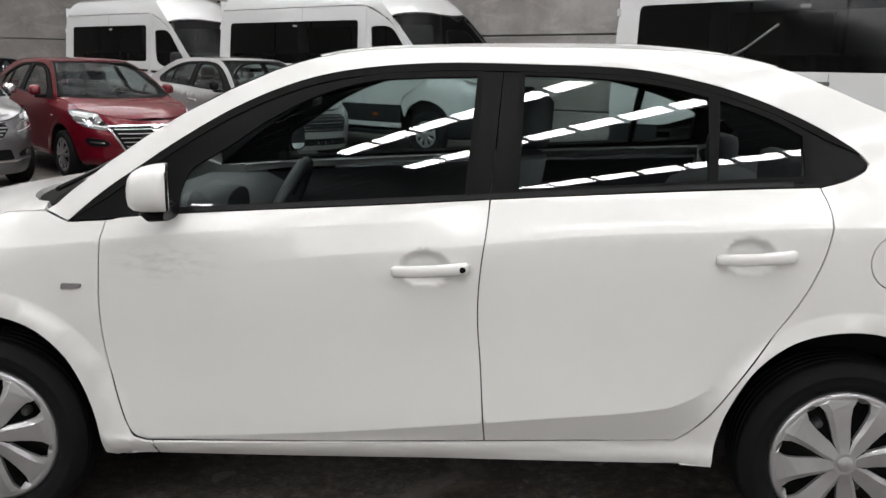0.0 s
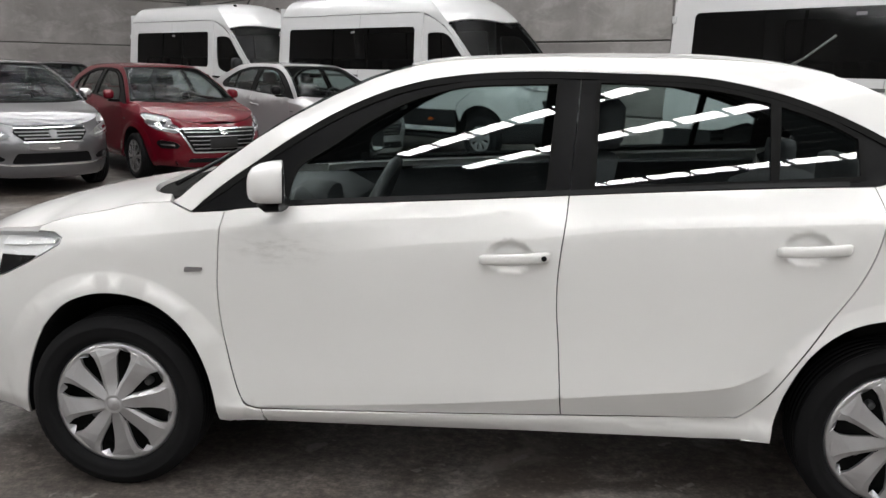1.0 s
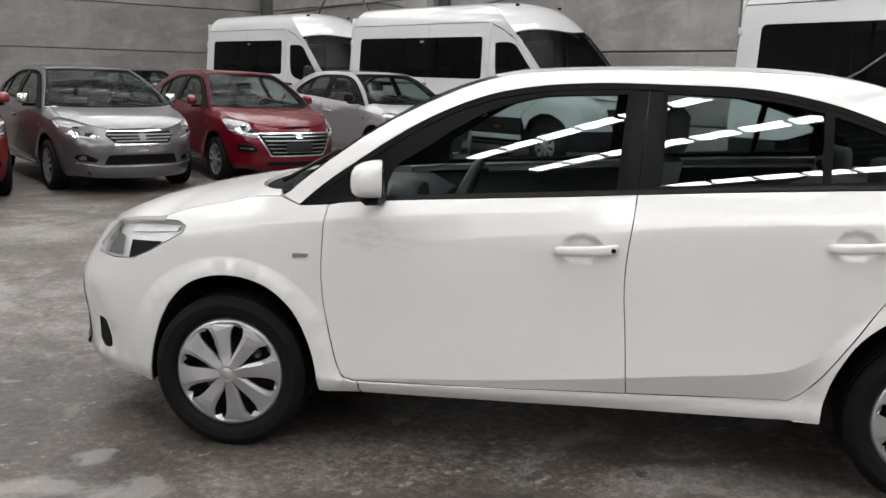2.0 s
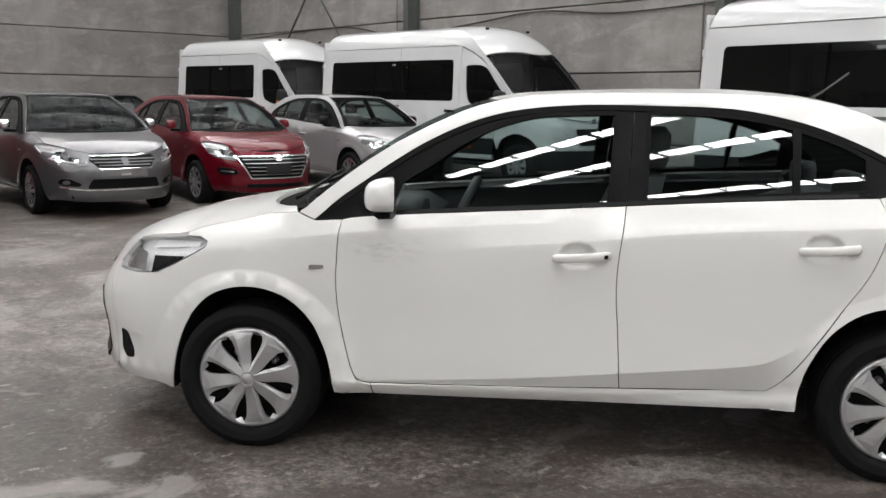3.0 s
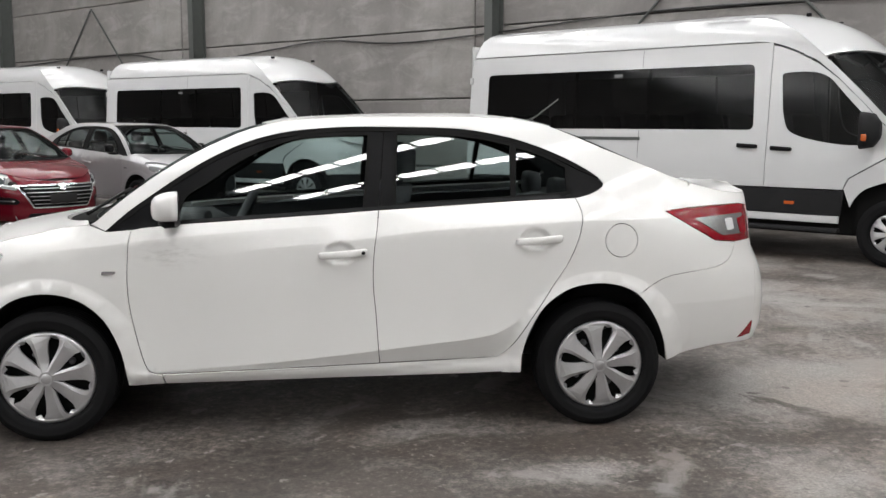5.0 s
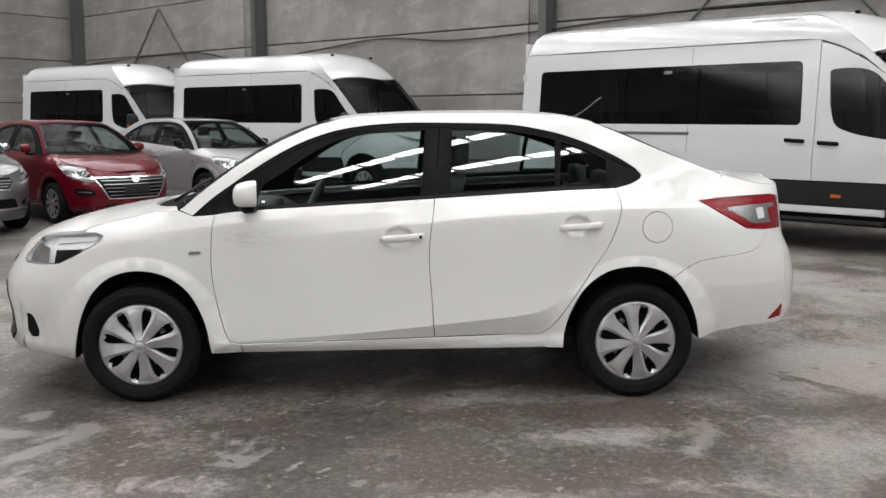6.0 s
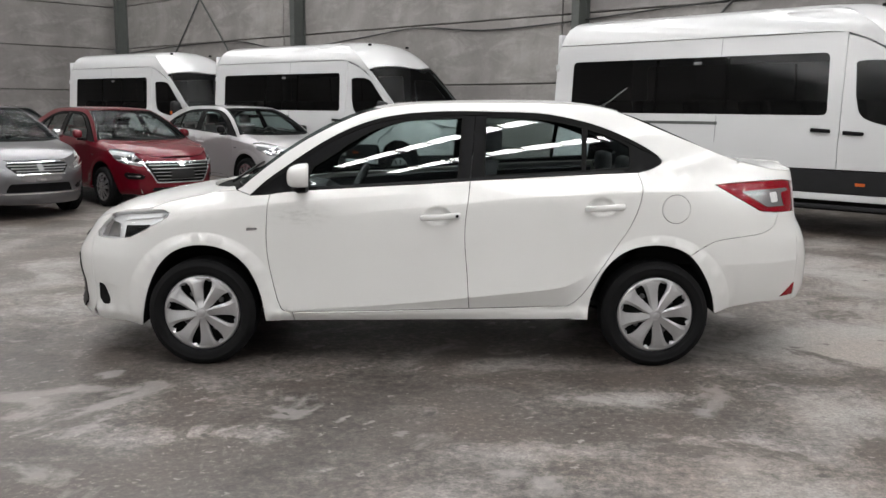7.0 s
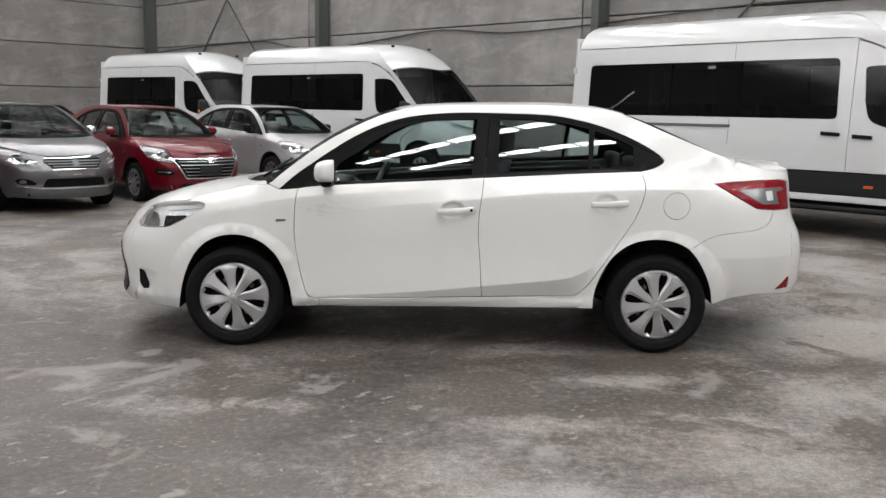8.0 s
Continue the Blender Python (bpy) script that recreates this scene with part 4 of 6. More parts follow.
def interior(car):
    """Dashboard, steering wheel, seats and linings."""
    part("dashboard", loft([oval(-0.93, 0, 0.78, 0.70, 0.19, 20, 4), oval(-0.72, 0, 0.80, 0.72, 0.17, 20, 4), oval(-0.60, 0, 0.78, 0.70, 0.12, 20, 4)]), M_CABIN, car, "dark moulded dashboard")
    part("instrument_hood", loft([oval(-0.80, -0.37, 0.93, 0.17, 0.05, 16, 2.4), oval(-0.70, -0.37, 0.955, 0.18, 0.075, 16, 2.4), oval(-0.61, -0.37, 0.95, 0.15, 0.06, 16, 2.4)]), M_CABIN, car, "domed instrument hood")
    for s in (-1, 1):
        y = 0.37 * s
        seat = part("front_seat", cached(("seatback",), lambda: as_mesh(seat_mesh())), M_SEAT, car, "charcoal cloth front seat", pose(0.20, y, 0.52))
        part("cushion", cached(("cushion",), lambda: as_mesh(box(0.52, 0.50, 0.16, 0.05))), M_SEAT, seat, m=pose(-0.22, 0, -0.03))
        part("head_restraint", cached(("headrest",), lambda: as_mesh(loft([oval(0.0, 0, -0.09, 0.04, 0.10, 14, 2.8, "z"), oval(0.0, 0, -0.06, 0.055, 0.125, 14, 2.8, "z"), oval(0.01, 0, 0.05, 0.05, 0.12, 14, 2.8, "z"), oval(0.01, 0, 0.08, 0.025, 0.09, 14, 2.8, "z")]))), M_SEAT, seat, m=pose(0.17, 0, 0.74))
        rear = part("rear_head_restraint", cached(("headrest2",), lambda: as_mesh(box(0.09, 0.24, 0.14, 0.04))), M_SEAT, car, m=pose(1.17, 0.36 * s, 1.10))
        trim = part("door_lining", cached(("lining", s), lambda: sheet(side(s), (0, -s, 0), [(-0.88, 0.32), (0.9, 0.36), (1.14, 0.9), (1.15, 1.075), (0.2, 1.03), (-0.68, 0.975), (-0.88, 0.95)], step=0.12, off=0.06, rim=0.02)), M_CABIN, car, "dark moulded door lining")
        part("pillar_lining", cached(("clin", s), lambda: sheet(side(s), (0, -s, 0), [(1.163, 1.085), (1.32, 1.16), (1.18, 1.27), (1.05, 1.328), (0.92, 1.375), (0.79, 1.405)] + [(x, EDGE(x) - 0.012) for x in (0.79, 0.92, 1.05, 1.17, 1.33, 1.55, 1.72)] + [(1.72, 1.03), (1.2, 1.03)], step=0.1, off=0.035, rim=0)), M_CABIN, car, "dark rear pillar lining")
        part("rail_lining", cached(("rlin", s), lambda: sheet(side(s), (0, -s, 0), [(x, EDGE(x) - 0.008) for x in (-0.98, -0.8, -0.56, -0.3, 0.0, 0.4, 0.79)] + [(0.79, 1.397), (0.4, 1.427), (0.0, 1.424), (-0.3, 1.384), (-0.56, 1.278), (-0.8, 1.122), (-0.98, 0.98)], step=0.1, off=0.03, rim=0)), M_CABIN, car, "dark roof rail lining")
    bench = part("rear_bench", loft([oval(0.95, 0, 0.55, 0.66, 0.08, 20, 3.5), oval(1.0, 0, 0.75, 0.66, 0.26, 20, 3.5), oval(1.16, 0, 0.80, 0.64, 0.27, 20, 3.5)]), M_SEAT, car, "charcoal cloth rear bench")
    part("parcel_shelf", box(0.50, 1.20, 0.03, 0.01, (1.42, 0, 1.045)), M_BLACK_MATT, car)
    part("cabin_floor", box(2.2, 1.3, 0.03, 0, (0.1, 0, 0.33)), M_VOID, car)
    sw = part("steering_wheel", tube([(0.185 * math.cos(2 * math.pi * k / 32), 0.185 * math.sin(2 * math.pi * k / 32), 0) for k in range(33)], 0.020, 8), M_CABIN, car, "black three-spoke steering wheel", pose(-0.46, -0.37, 0.93, 0, -65, 0))
    part("boss", box(0.14, 0.13, 0.05, 0.02), M_BLACK_MATT, sw)
    for a in (0, 180, 270):
        part("spoke", tube([(0.05 * math.cos(math.radians(a)), 0.05 * math.sin(math.radians(a)), 0), (0.18 * math.cos(math.radians(a)), 0.18 * math.sin(math.radians(a)), 0)], 0.014, 6), M_BLACK_MATT, sw)
    part("interior_mirror", box(0.03, 0.22, 0.065, 0.012), M_BLACK, car, m=pose(-0.42, 0, 1.30))


def door_mirror(car, s, material):
    """A door mirror: painted shell, black foot, reflecting glass."""
    y0 = s * 0.925
    secs = [oval(-0.768, y0, 1.067, 0.018, 0.018, 20, 2.6), oval(-0.763, y0, 1.069, 0.044, 0.038, 20, 2.7), oval(-0.750, y0, 1.073, 0.060, 0.052, 20, 2.9), oval(-0.726, y0, 1.077, 0.069, 0.060, 20, 3.1), oval(-0.695, y0, 1.080, 0.072, 0.064, 20, 3.3), oval(-0.662, y0, 1.082, 0.072, 0.065, 20, 3.4)]
    turn = pose(-0.70, y0, 0, 0, 0, -s * 17) @ pose(0.70, -y0, 0)
    shell = part("door_mirror", loft([[turn @ Vector(q) for q in sec] for sec in secs]), material, car, "body-coloured door mirror shell")
    part("mirror_rim", loft([[turn @ Vector(q) for q in oval(x, y0, 1.081, ry, rz, 20, 3.4)] for x, ry, rz in ((-0.664, 0.0725, 0.0655), (-0.658, 0.072, 0.065), (-0.657, 0.066, 0.059))]), M_BLACK, shell, "black rear rim")
    part("mirror_glass", loft([[turn @ Vector(q) for q in sec] for sec in [oval(-0.663, y0, 1.081, 0.066, 0.059, 20, 3.4), oval(-0.656, y0, 1.081, 0.064, 0.057, 20, 3.4)]]), M_MIRROR, shell)
    part("mirror_foot", loft([oval(-0.745, s * 0.87, 1.006, 0.045, 0.008, 14, 2.4), oval(-0.715, s * 0.87, 1.000, 0.075, 0.020, 14, 2.4), oval(-0.668, s * 0.87, 1.002, 0.07, 0.018, 14, 2.4)]), M_BLACK, shell)
    part("mirror_arm", tube([(-0.70, s * 0.76, 1.005), (-0.70, s * 0.84, 0.998)], 0.022), M_BLACK, shell)


def door_handle(door, s, x, z, key, material):
    w = half_width(x, z) + 0.006
    secs = []
    for dx, ry, rz, dy in ((-0.110, 0.006, 0.010, 0.0), (-0.100, 0.012, 0.016, 0.006), (-0.06, 0.012, 0.017, 0.018), (0.0, 0.012, 0.017, 0.022), (0.06, 0.012, 0.018, 0.018), (0.10, 0.012, 0.018, 0.008), (0.112, 0.006, 0.012, 0.0)):
        secs.append(oval(x + dx, s * (w + dy), z + dx * 0.07, ry, rz, 14, 2.6))
    h = part("door_handle", loft(secs), material, door, "body-coloured pull handle")
    if key:
        part("keyhole", loft([oval(x + 0.093, s * (w + 0.024), z + 0.006, 0.009, 0.009, 12, 2, "y"), oval(x + 0.093, s * (w + 0.0275), z + 0.006, 0.008, 0.008, 12, 2, "y")]), M_BLACK, h)


def hood_outline():
    ys = np.linspace(-0.60, 0.60, 15)
    fr = []
    for y in ys:
        z = 0.74
        for _ in range(8):
            z = EDGE(front_x(y, z))
        fr.append((front_x(y, z) + 0.006, y))
    xs = [x for x in np.linspace(fr[-1][0] + 0.03, -1.075, 16)]
    r = [(x, half_width(x, EDGE(x)) - 0.003) for x in xs]
    back = [(-1.32 + 0.25 * abs(y / 0.72)**3, y) for y in np.linspace(0.69, -0.69, 17)]
    return fr + r + back + [(x, -y) for x, y in r[::-1]]


def front_outline():
    top = []
    for y in np.linspace(0.60, -0.60, 15):
        z = 0.74
        for _ in range(8):
            z = EDGE(front_x(y, z))
        top.append((y, z))
    zs = (0.70, 0.6, 0.5, 0.4, 0.3, 0.206)
    left = [(-half_width(SPLIT_F, z), z) for z in zs]
    return top + left + [(0, 0.2)] + [(-y, z) for y, z in left[::-1]]


def rear_outline():
    zs = (0.335, 0.45, 0.55, 0.65, 0.75, 0.86, 0.95, 1.05)
    r = [(half_width(SPLIT_R, z), z) for z in zs]
    return r + [(0.5, 1.085), (0, 1.105), (-0.5, 1.085)] + [(-y, z) for y, z in r[::-1]]


def windscreen_outline(grow=0.0):
    xs = np.linspace(-1.03, -0.30, 12)
    r = [(x, half_width(x, EDGE(x)) - 0.012 + grow) for x in xs]
    base = [(-1.03 - 0.14 * (1 - (y / 0.76)**2), y) for y in np.linspace(-0.76, 0.76, 13)]
    head = [(-0.30 - 0.07 * (1 - (y / 0.56)**2), y) for y in np.linspace(0.54, -0.54, 11)]
    return base[1:-1] + r + head[1:-1] + [(x, -y) for x, y in r[::-1]]


def roof_outline():
    head = [(-0.29 - 0.07 * (1 - (y / 0.56)**2), y) for y in np.linspace(-0.54, 0.54, 11)]
    xs = np.linspace(-0.27, 1.08, 18)
    r = [(x, half_width(x, EDGE(x)) - 0.001) for x in xs]
    tail = [(1.09 + 0.05 * (1 - (y / 0.5)**2), y) for y in np.linspace(0.5, -0.5, 11)]
    return head + r + tail + [(x, -y) for x, y in r[::-1]]


def backlight_outline():
    head = [(1.10 + 0.05 * (1 - (y / 0.5)**2), y) for y in np.linspace(-0.50, 0.50, 11)]
    xs = np.linspace(1.13, 1.72, 10)
    r = [(x, half_width(x, EDGE(x)) - 0.012) for x in xs]
    tail = [(1.74 + 0.04 * (1 - (y / 0.66)**2), y) for y in np.linspace(0.62, -0.62, 11)]
    return head + r + tail + [(x, -y) for x, y in r[::-1]]


def boot_outline():
    head = [(1.76 + 0.04 * (1 - (y / 0.66)**2), y) for y in np.linspace(-0.64, 0.64, 11)]
    xs = np.linspace(1.78, 2.14, 7)
    r = [(x, half_width(x, EDGE(x)) - 0.002) for x in xs]
    tail = [(rear_x(y, 1.09) + 0.004, y) for y in np.linspace(r[-1][1] - 0.03, -r[-1][1] + 0.03, 11)]
    return head + r + tail + [(x, -y) for x, y in r[::-1]]


def saloon(name, label, body, m, hub=M_HUB, alloy=False, face=None, near=False, door_paint=None, scale=(1, 1, 1), mirror=None):
    """A four-door saloon out of its panels."""
    car = thing(name, label, "car", m @ Matrix.Diagonal((*scale, 1)))
    fine = 0.045 if near else 0.07
    for s in (-1, 1):
        o = (0, s, 0)

        def sp(key, nm, outline, material, text="", **kw):
            kw.setdefault("step", fine)
            dent = kw.pop("dent", False)
            fn = sill_side(s) if nm in ("body_side", "front_wing") else side(s, dent)
            return part(nm, cached((key, s, near), lambda: sheet(fn, o, outline, **kw)), material, car, text)

        sp("bodyside", "body_side", body_side_outline(), body, "painted body side with sill and rear wing", gap=0.0022, rim=0.008, extra=LIPS + [(x, z) for x in np.arange(-0.74, 0.88, 0.03) for z in (0.272, 0.288, 0.304, 0.316)], holes=[[(1.369 + 0.081 * math.cos(a), 0.90 + 0.081 * math.sin(a)) for a in np.linspace(0, 2 * math.pi, 33)[:-1]]] if s < 0 else [])
        if s < 0:
            sp("cap", "fuel_flap", [(1.369 + 0.081 * math.cos(a), 0.90 + 0.081 * math.sin(a)) for a in np.linspace(0, 2 * math.pi, 33)[:-1]], body, "round painted fuel flap", gap=0.0034, rim=0.012)
        sp("fender", "front_wing", FENDER, body, "painted front wing", gap=0.0022, rim=0.008, extra=LIPS)
        sp("bumperf", "front_bumper_corner", BUMPER_F, body, off=-0.0012, rim=0.008, extra=LIPS)
        if near:
            sp("fog", "fog_lamp_recess", FOG_F, M_BLACK, "black fog lamp recess", off=0.0015, rim=0.004)
        sp("bumperr", "rear_bumper_corner", BUMPER_R, body, gap=0.0012, rim=0.008, extra=LIPS)
        d1 = sp("doorf", "front_door", DOOR_F, (door_paint or body) if s < 0 else body, "painted front door with a grey scuff" if (near and s < 0) else "painted front door", gap=0.0019, rim=0.02, dent=near, step=0.03 if near else fine, extra=dent_points() if near else ())
        d2 = sp("doorr", "rear_door", DOOR_R, body, "painted rear door", gap=0.0019, rim=0.02, dent=near, step=0.03 if near else fine, extra=dent_points() if near else ())
        sp("framef", "front_door_frame", FRAME_F, M_BLACK, "black window frame and pillar trim", gap=0.0016, rim=0.012, holes=[GLASS_F], off=-0.002)
        sp("framer", "rear_door_frame", FRAME_R, M_BLACK, "black window frame with a rear corner blank", gap=0.0016, rim=0.012, holes=[GLASS_R, GLASS_Q], off=-0.002)
        for k, gp in (("gf", GLASS_F), ("gr", GLASS_R), ("gq", GLASS_Q)):
            g = sp(k, "side_window", inset(gp, -0.004), M_CAR_GLASS, "tinted side window", off=-0.010, rim=0)
            g.visible_shadow = False
        for k, gp in (("kf", GLASS_F), ("kr", GLASS_R), ("kq", GLASS_Q)):
            sp(k, "window_gasket", inset(gp, -0.014), M_GASKET, "dull black window rubber", holes=[inset(gp, 0.003)], off=0.0015, rim=0.008)
        sp("drip", "roof_gutter_trim", FRAME_TOP[:-3] + inset_line(FRAME_TOP[:-3], 0.022)[::-1], M_GASKET, "dull black gutter rubber", off=0.0025, rim=0.006)
        sp("belt", "belt_moulding", [(x, z + 0.001) for x, z in upto(BELT, lambda p: -0.70 < p[0] < 1.15)] + [(x, z + 0.015) for x, z in upto(BELT, lambda p: -0.70 < p[0] < 1.15)][::-1], M_BLACK_MATT, "black rubber belt moulding", off=0.004, rim=0.008)
        lamp = sp("lampr", "tail_lamp", LAMP_R, M_RED_LENS, "red and clear wedge-shaped tail lamp", gap=0.002, off=0.002, rim=0.03)
        part("clear_lens", cached(("lampr2", s), lambda: sheet(side(s), o, rounded([(1.752, 0.992), (1.90, 0.999), (2.075, 1.001), (2.095, 0.955), (2.06, 0.902), (1.912, 0.904)], 0.012), step=0.04, off=0.0045, rim=0.004)), M_TAIL, lamp, "silver reflector behind a clear lens")
        part("reflector_bar", cached(("lampr3", s), lambda: sheet(side(s), o, rounded([(1.935, 0.980), (1.985, 0.984), (1.992, 0.928), (1.945, 0.924)], 0.010), step=0.04, off=0.007, rim=0.003)), M_LAMP, lamp)
        part("red_insert", cached(("lampr5", s), lambda: sheet(side(s), o, rounded([(2.02, 0.976), (2.11, 0.990), (2.11, 0.900), (2.04, 0.904)], 0.010), step=0.04, off=0.0075, rim=0.003)), M_RED_LENS, lamp)
        part("lens_cover", cached(("lampr4", s), lambda: sheet(side(s), o, inset(LAMP_R, 0.006), step=0.05, off=0.010, rim=0.004)), M_CLEAR, lamp).visible_shadow = False
        sp("refl", "bumper_reflector", [(2.05, 0.372), (2.138, 0.445), (2.146, 0.445), (2.143, 0.376)], M_RED_LENS, "red bumper reflector", off=0.004, rim=0.004)
        head = sp("lampf", "headlamp", LAMP_F, M_LAMP_BODY, "clear swept-back headlamp", gap=0.003, off=-0.03, rim=-0.028)
        part("lens_cover", cached(("lampf1", s), lambda: sheet(side(s), o, inset(LAMP_F, 0.003), step=0.05, off=0.001, rim=0.006)), M_CLEAR, head, "clear plastic headlamp lens").visible_shadow = False
        part("dark_bezel", cached(("lampf2", s), lambda: sheet(side(s), o, [(-1.728, 0.784), (-1.575, 0.793), (-1.60, 0.768), (-1.695, 0.722), (-1.740, 0.708)], step=0.05, off=-0.02, rim=0.01)), M_BLACK, head)
        # The grey of this front bowl stands in for a dark reflection.
        part("reflector", cached(("lampf3", s), lambda: sheet(side(s), o, [(-1.912, 0.712), (-1.86, 0.712), (-1.835, 0.80), (-1.86, 0.812), (-1.895, 0.765)], step=0.05, off=-0.018, rim=0.01)), M_TAIL, head, "reflector bowl with a dark reflection in its grey")
        part("reflector", cached(("lampf5", s), lambda: sheet(side(s), o, rounded([(-1.852, 0.712), (-1.768, 0.712), (-1.768, 0.79), (-1.83, 0.80)], 0.012), step=0.03, off=-0.016, rim=0.01)), M_CHROME, head, "bright reflector bowl")
        part("light_strip", cached(("lampf4", s), lambda: sheet(side(s), o, [(-1.74, 0.815), (-1.50, 0.842), (-1.49, 0.86), (-1.72, 0.848)], step=0.05, off=-0.02, rim=0.006)), M_LAMP, head)
        part("side_marker", cached(("mark", s), lambda: sheet(side(s), o, rounded([(-1.015, 0.767), (-0.955, 0.772), (-0.953, 0.784), (-1.012, 0.784)], 0.005), step=0.03, off=0.006, rim=0.006)), M_TAIL, car, "small clear side repeater")
        for x in (-1.275, 1.275):
            add_wheel(car, x, s * 0.745, hub, alloy, rim=0.215 if near else 0.210)
            part("wheel_well", cached(("well", s, x), lambda: as_mesh(wheel_well_mesh(s, ARCH_F if x < 0 else ARCH_R))), M_VOID, car, "dark wheel arch liner")
        for (hx, hz), d, key in ((HANDLES[0], d1, s < 0), (HANDLES[1], d2, False)):
            door_handle(d, s, hx + 0.015, hz, key, body)
        door_mirror(car, s, mirror or body)
    part("hood", cached(("hood",), lambda: sheet(on_top(3.0), (0, 0, 1), hood_outline(), step=0.07, gap=0.002, rim=0.02)), body, car, "painted bonnet")
    part("roof", cached(("roof",), lambda: sheet(on_top(2.4), (0, 0, 1), roof_outline(), step=0.07, gap=0.001, rim=0.02)), body, car, "painted roof")
    part("roof_lining", cached(("roofl",), lambda: sheet(on_top(2.4), (0, 0, -1), inset(roof_outline(), 0.03), step=0.15, off=0.035, rim=0)), M_LINER, car, "pale cloth headlining")
    part("boot_lid", cached(("boot",), lambda: sheet(on_top(3.0), (0, 0, 1), boot_outline(), step=0.06, gap=0.001, rim=0.02)), body, car, "painted boot lid")
    ws = part("windscreen", cached(("ws",), lambda: sheet(on_top(2.2), (0, 0, 1), windscreen_outline(), step=0.08, off=-0.004, rim=0)), M_WS_GLASS, car, "tinted windscreen")
    bl = part("rear_window", cached(("bl",), lambda: sheet(on_top(2.4), (0, 0, 1), backlight_outline(), step=0.08, off=-0.004, rim=0)), M_BACK_GLASS, car, "tinted rear window")
    for gl, ol, pw in ((ws, windscreen_outline, 2.2), (bl, backlight_outline, 2.4)):
        gl.visible_shadow = False
        part("black_border", cached(("bb", pw), lambda: sheet(on_top(pw), (0, 0, 1), inset(ol(), -0.004), [inset(ol(), 0.03)], step=0.08, off=-0.0065, rim=0.01)), M_BLACK, gl, "black glass border")
    part("cowl", cached(("cowl",), lambda: sheet(on_top(2.6), (0, 0, 1), [(-1.31 + 0.25 * abs(y / 0.72)**3, y) for y in np.linspace(-0.72, 0.72, 17)] + [(-1.02 - 0.14 * (1 - (y / 0.76)**2), y) for y in np.linspace(0.76, -0.76, 13)], step=0.08, off=-0.012, rim=0.02)), M_GASKET, car, "black plastic scuttle below the windscreen")
    for y0, y1 in ((-0.55, -0.02), (0.02, 0.5)):
        ft = on_top(2.2)
        part("wiper", tube([Vector(ft(-1.12 + 0.02 * k, y0 + (y1 - y0) * k / 4)) + Vector((-0.02, 0, 0.012)) for k in range(5)], 0.008, 6), M_BLACK, car, "black wiper arm")
    part("front_bumper", cached(("front",), lambda: sheet(on_front, (-1, 0, 0), front_outline(), step=0.07, gap=-0.0008, rim=0.02)), body, car, "painted front bumper")
    rear = part("rear_bumper", cached(("rear",), lambda: sheet(on_rear, (1, 0, 0), rear_outline(), step=0.07, gap=-0.0008, rim=0.02)), body, car, "painted rear bumper and boot face")
    part("blank_panel", cached(("rplate",), lambda: sheet(on_rear, (1, 0, 0), rounded([(-0.2, 0.8), (0.2, 0.8), (0.2, 0.92), (-0.2, 0.92)], 0.02), step=0.1, off=0.006, rim=0.005)), M_PLATE, rear)
    part("underbody", box(3.5, 1.0, 0.12, 0.03, (0.0, 0, 0.38)), M_VOID, car)
    part("underbody", box(1.66, 1.36, 0.09, 0.02, (0.0, 0, 0.32)), M_VOID, car)
    part("underbody", box(0.34, 0.86, 0.20, 0.03, (-1.80, 0, 0.36)), M_VOID, car)
    part("underbody", box(0.36, 1.0, 0.24, 0.03, (1.84, 0, 0.52)), M_VOID, car)
    part("bulkhead", box(0.05, 1.3, 0.5, 0, (-1.05, 0, 0.62)), M_VOID, car)
    part("boot_floor", box(0.6, 1.2, 0.4, 0.02, (1.5, 0, 0.75)), M_VOID, car)
    interior(car)
    if face:
        face(car)
    return car


def fpart(car, nm, outline, material, text="", off=0.004, rim=0.01, step=0.06, parent=None):
    return part(nm, sheet(on_front, (-1, 0, 0), outline, step=step, off=off, rim=rim), material, parent or car, text)


def mirrored(p):
    return [(-y, z) for y, z in p]


def slats(car, parent, zs, half, material, h=0.012, off=0.012, nm="grille_slat"):
    for z, w in zip(zs, half):
        fpart(car, nm, [(-w, z - h / 2), (w, z - h / 2), (w, z + h / 2), (-w, z + h / 2)], material, off=off, rim=0.012, step=0.09, parent=parent)


def face_white(car):
    gr = fpart(car, "upper_grille", rounded([(-0.35, 0.70), (0.35, 0.70), (0.30, 0.66), (-0.30, 0.66)], 0.02), M_BLACK, "black upper grille")
    low = fpart(car, "lower_grille", rounded([(-0.40, 0.57), (0.40, 0.57), (0.47, 0.42), (0.49, 0.29), (0.45, 0.25), (-0.45, 0.25), (-0.49, 0.29), (-0.47, 0.42)], 0.03), M_BLACK, "large black lower grille")
    slats(car, low, (0.29, 0.34, 0.39, 0.44, 0.49), (0.34, 0.34, 0.34, 0.33, 0.31), M_BLACK_MATT, off=0.008)


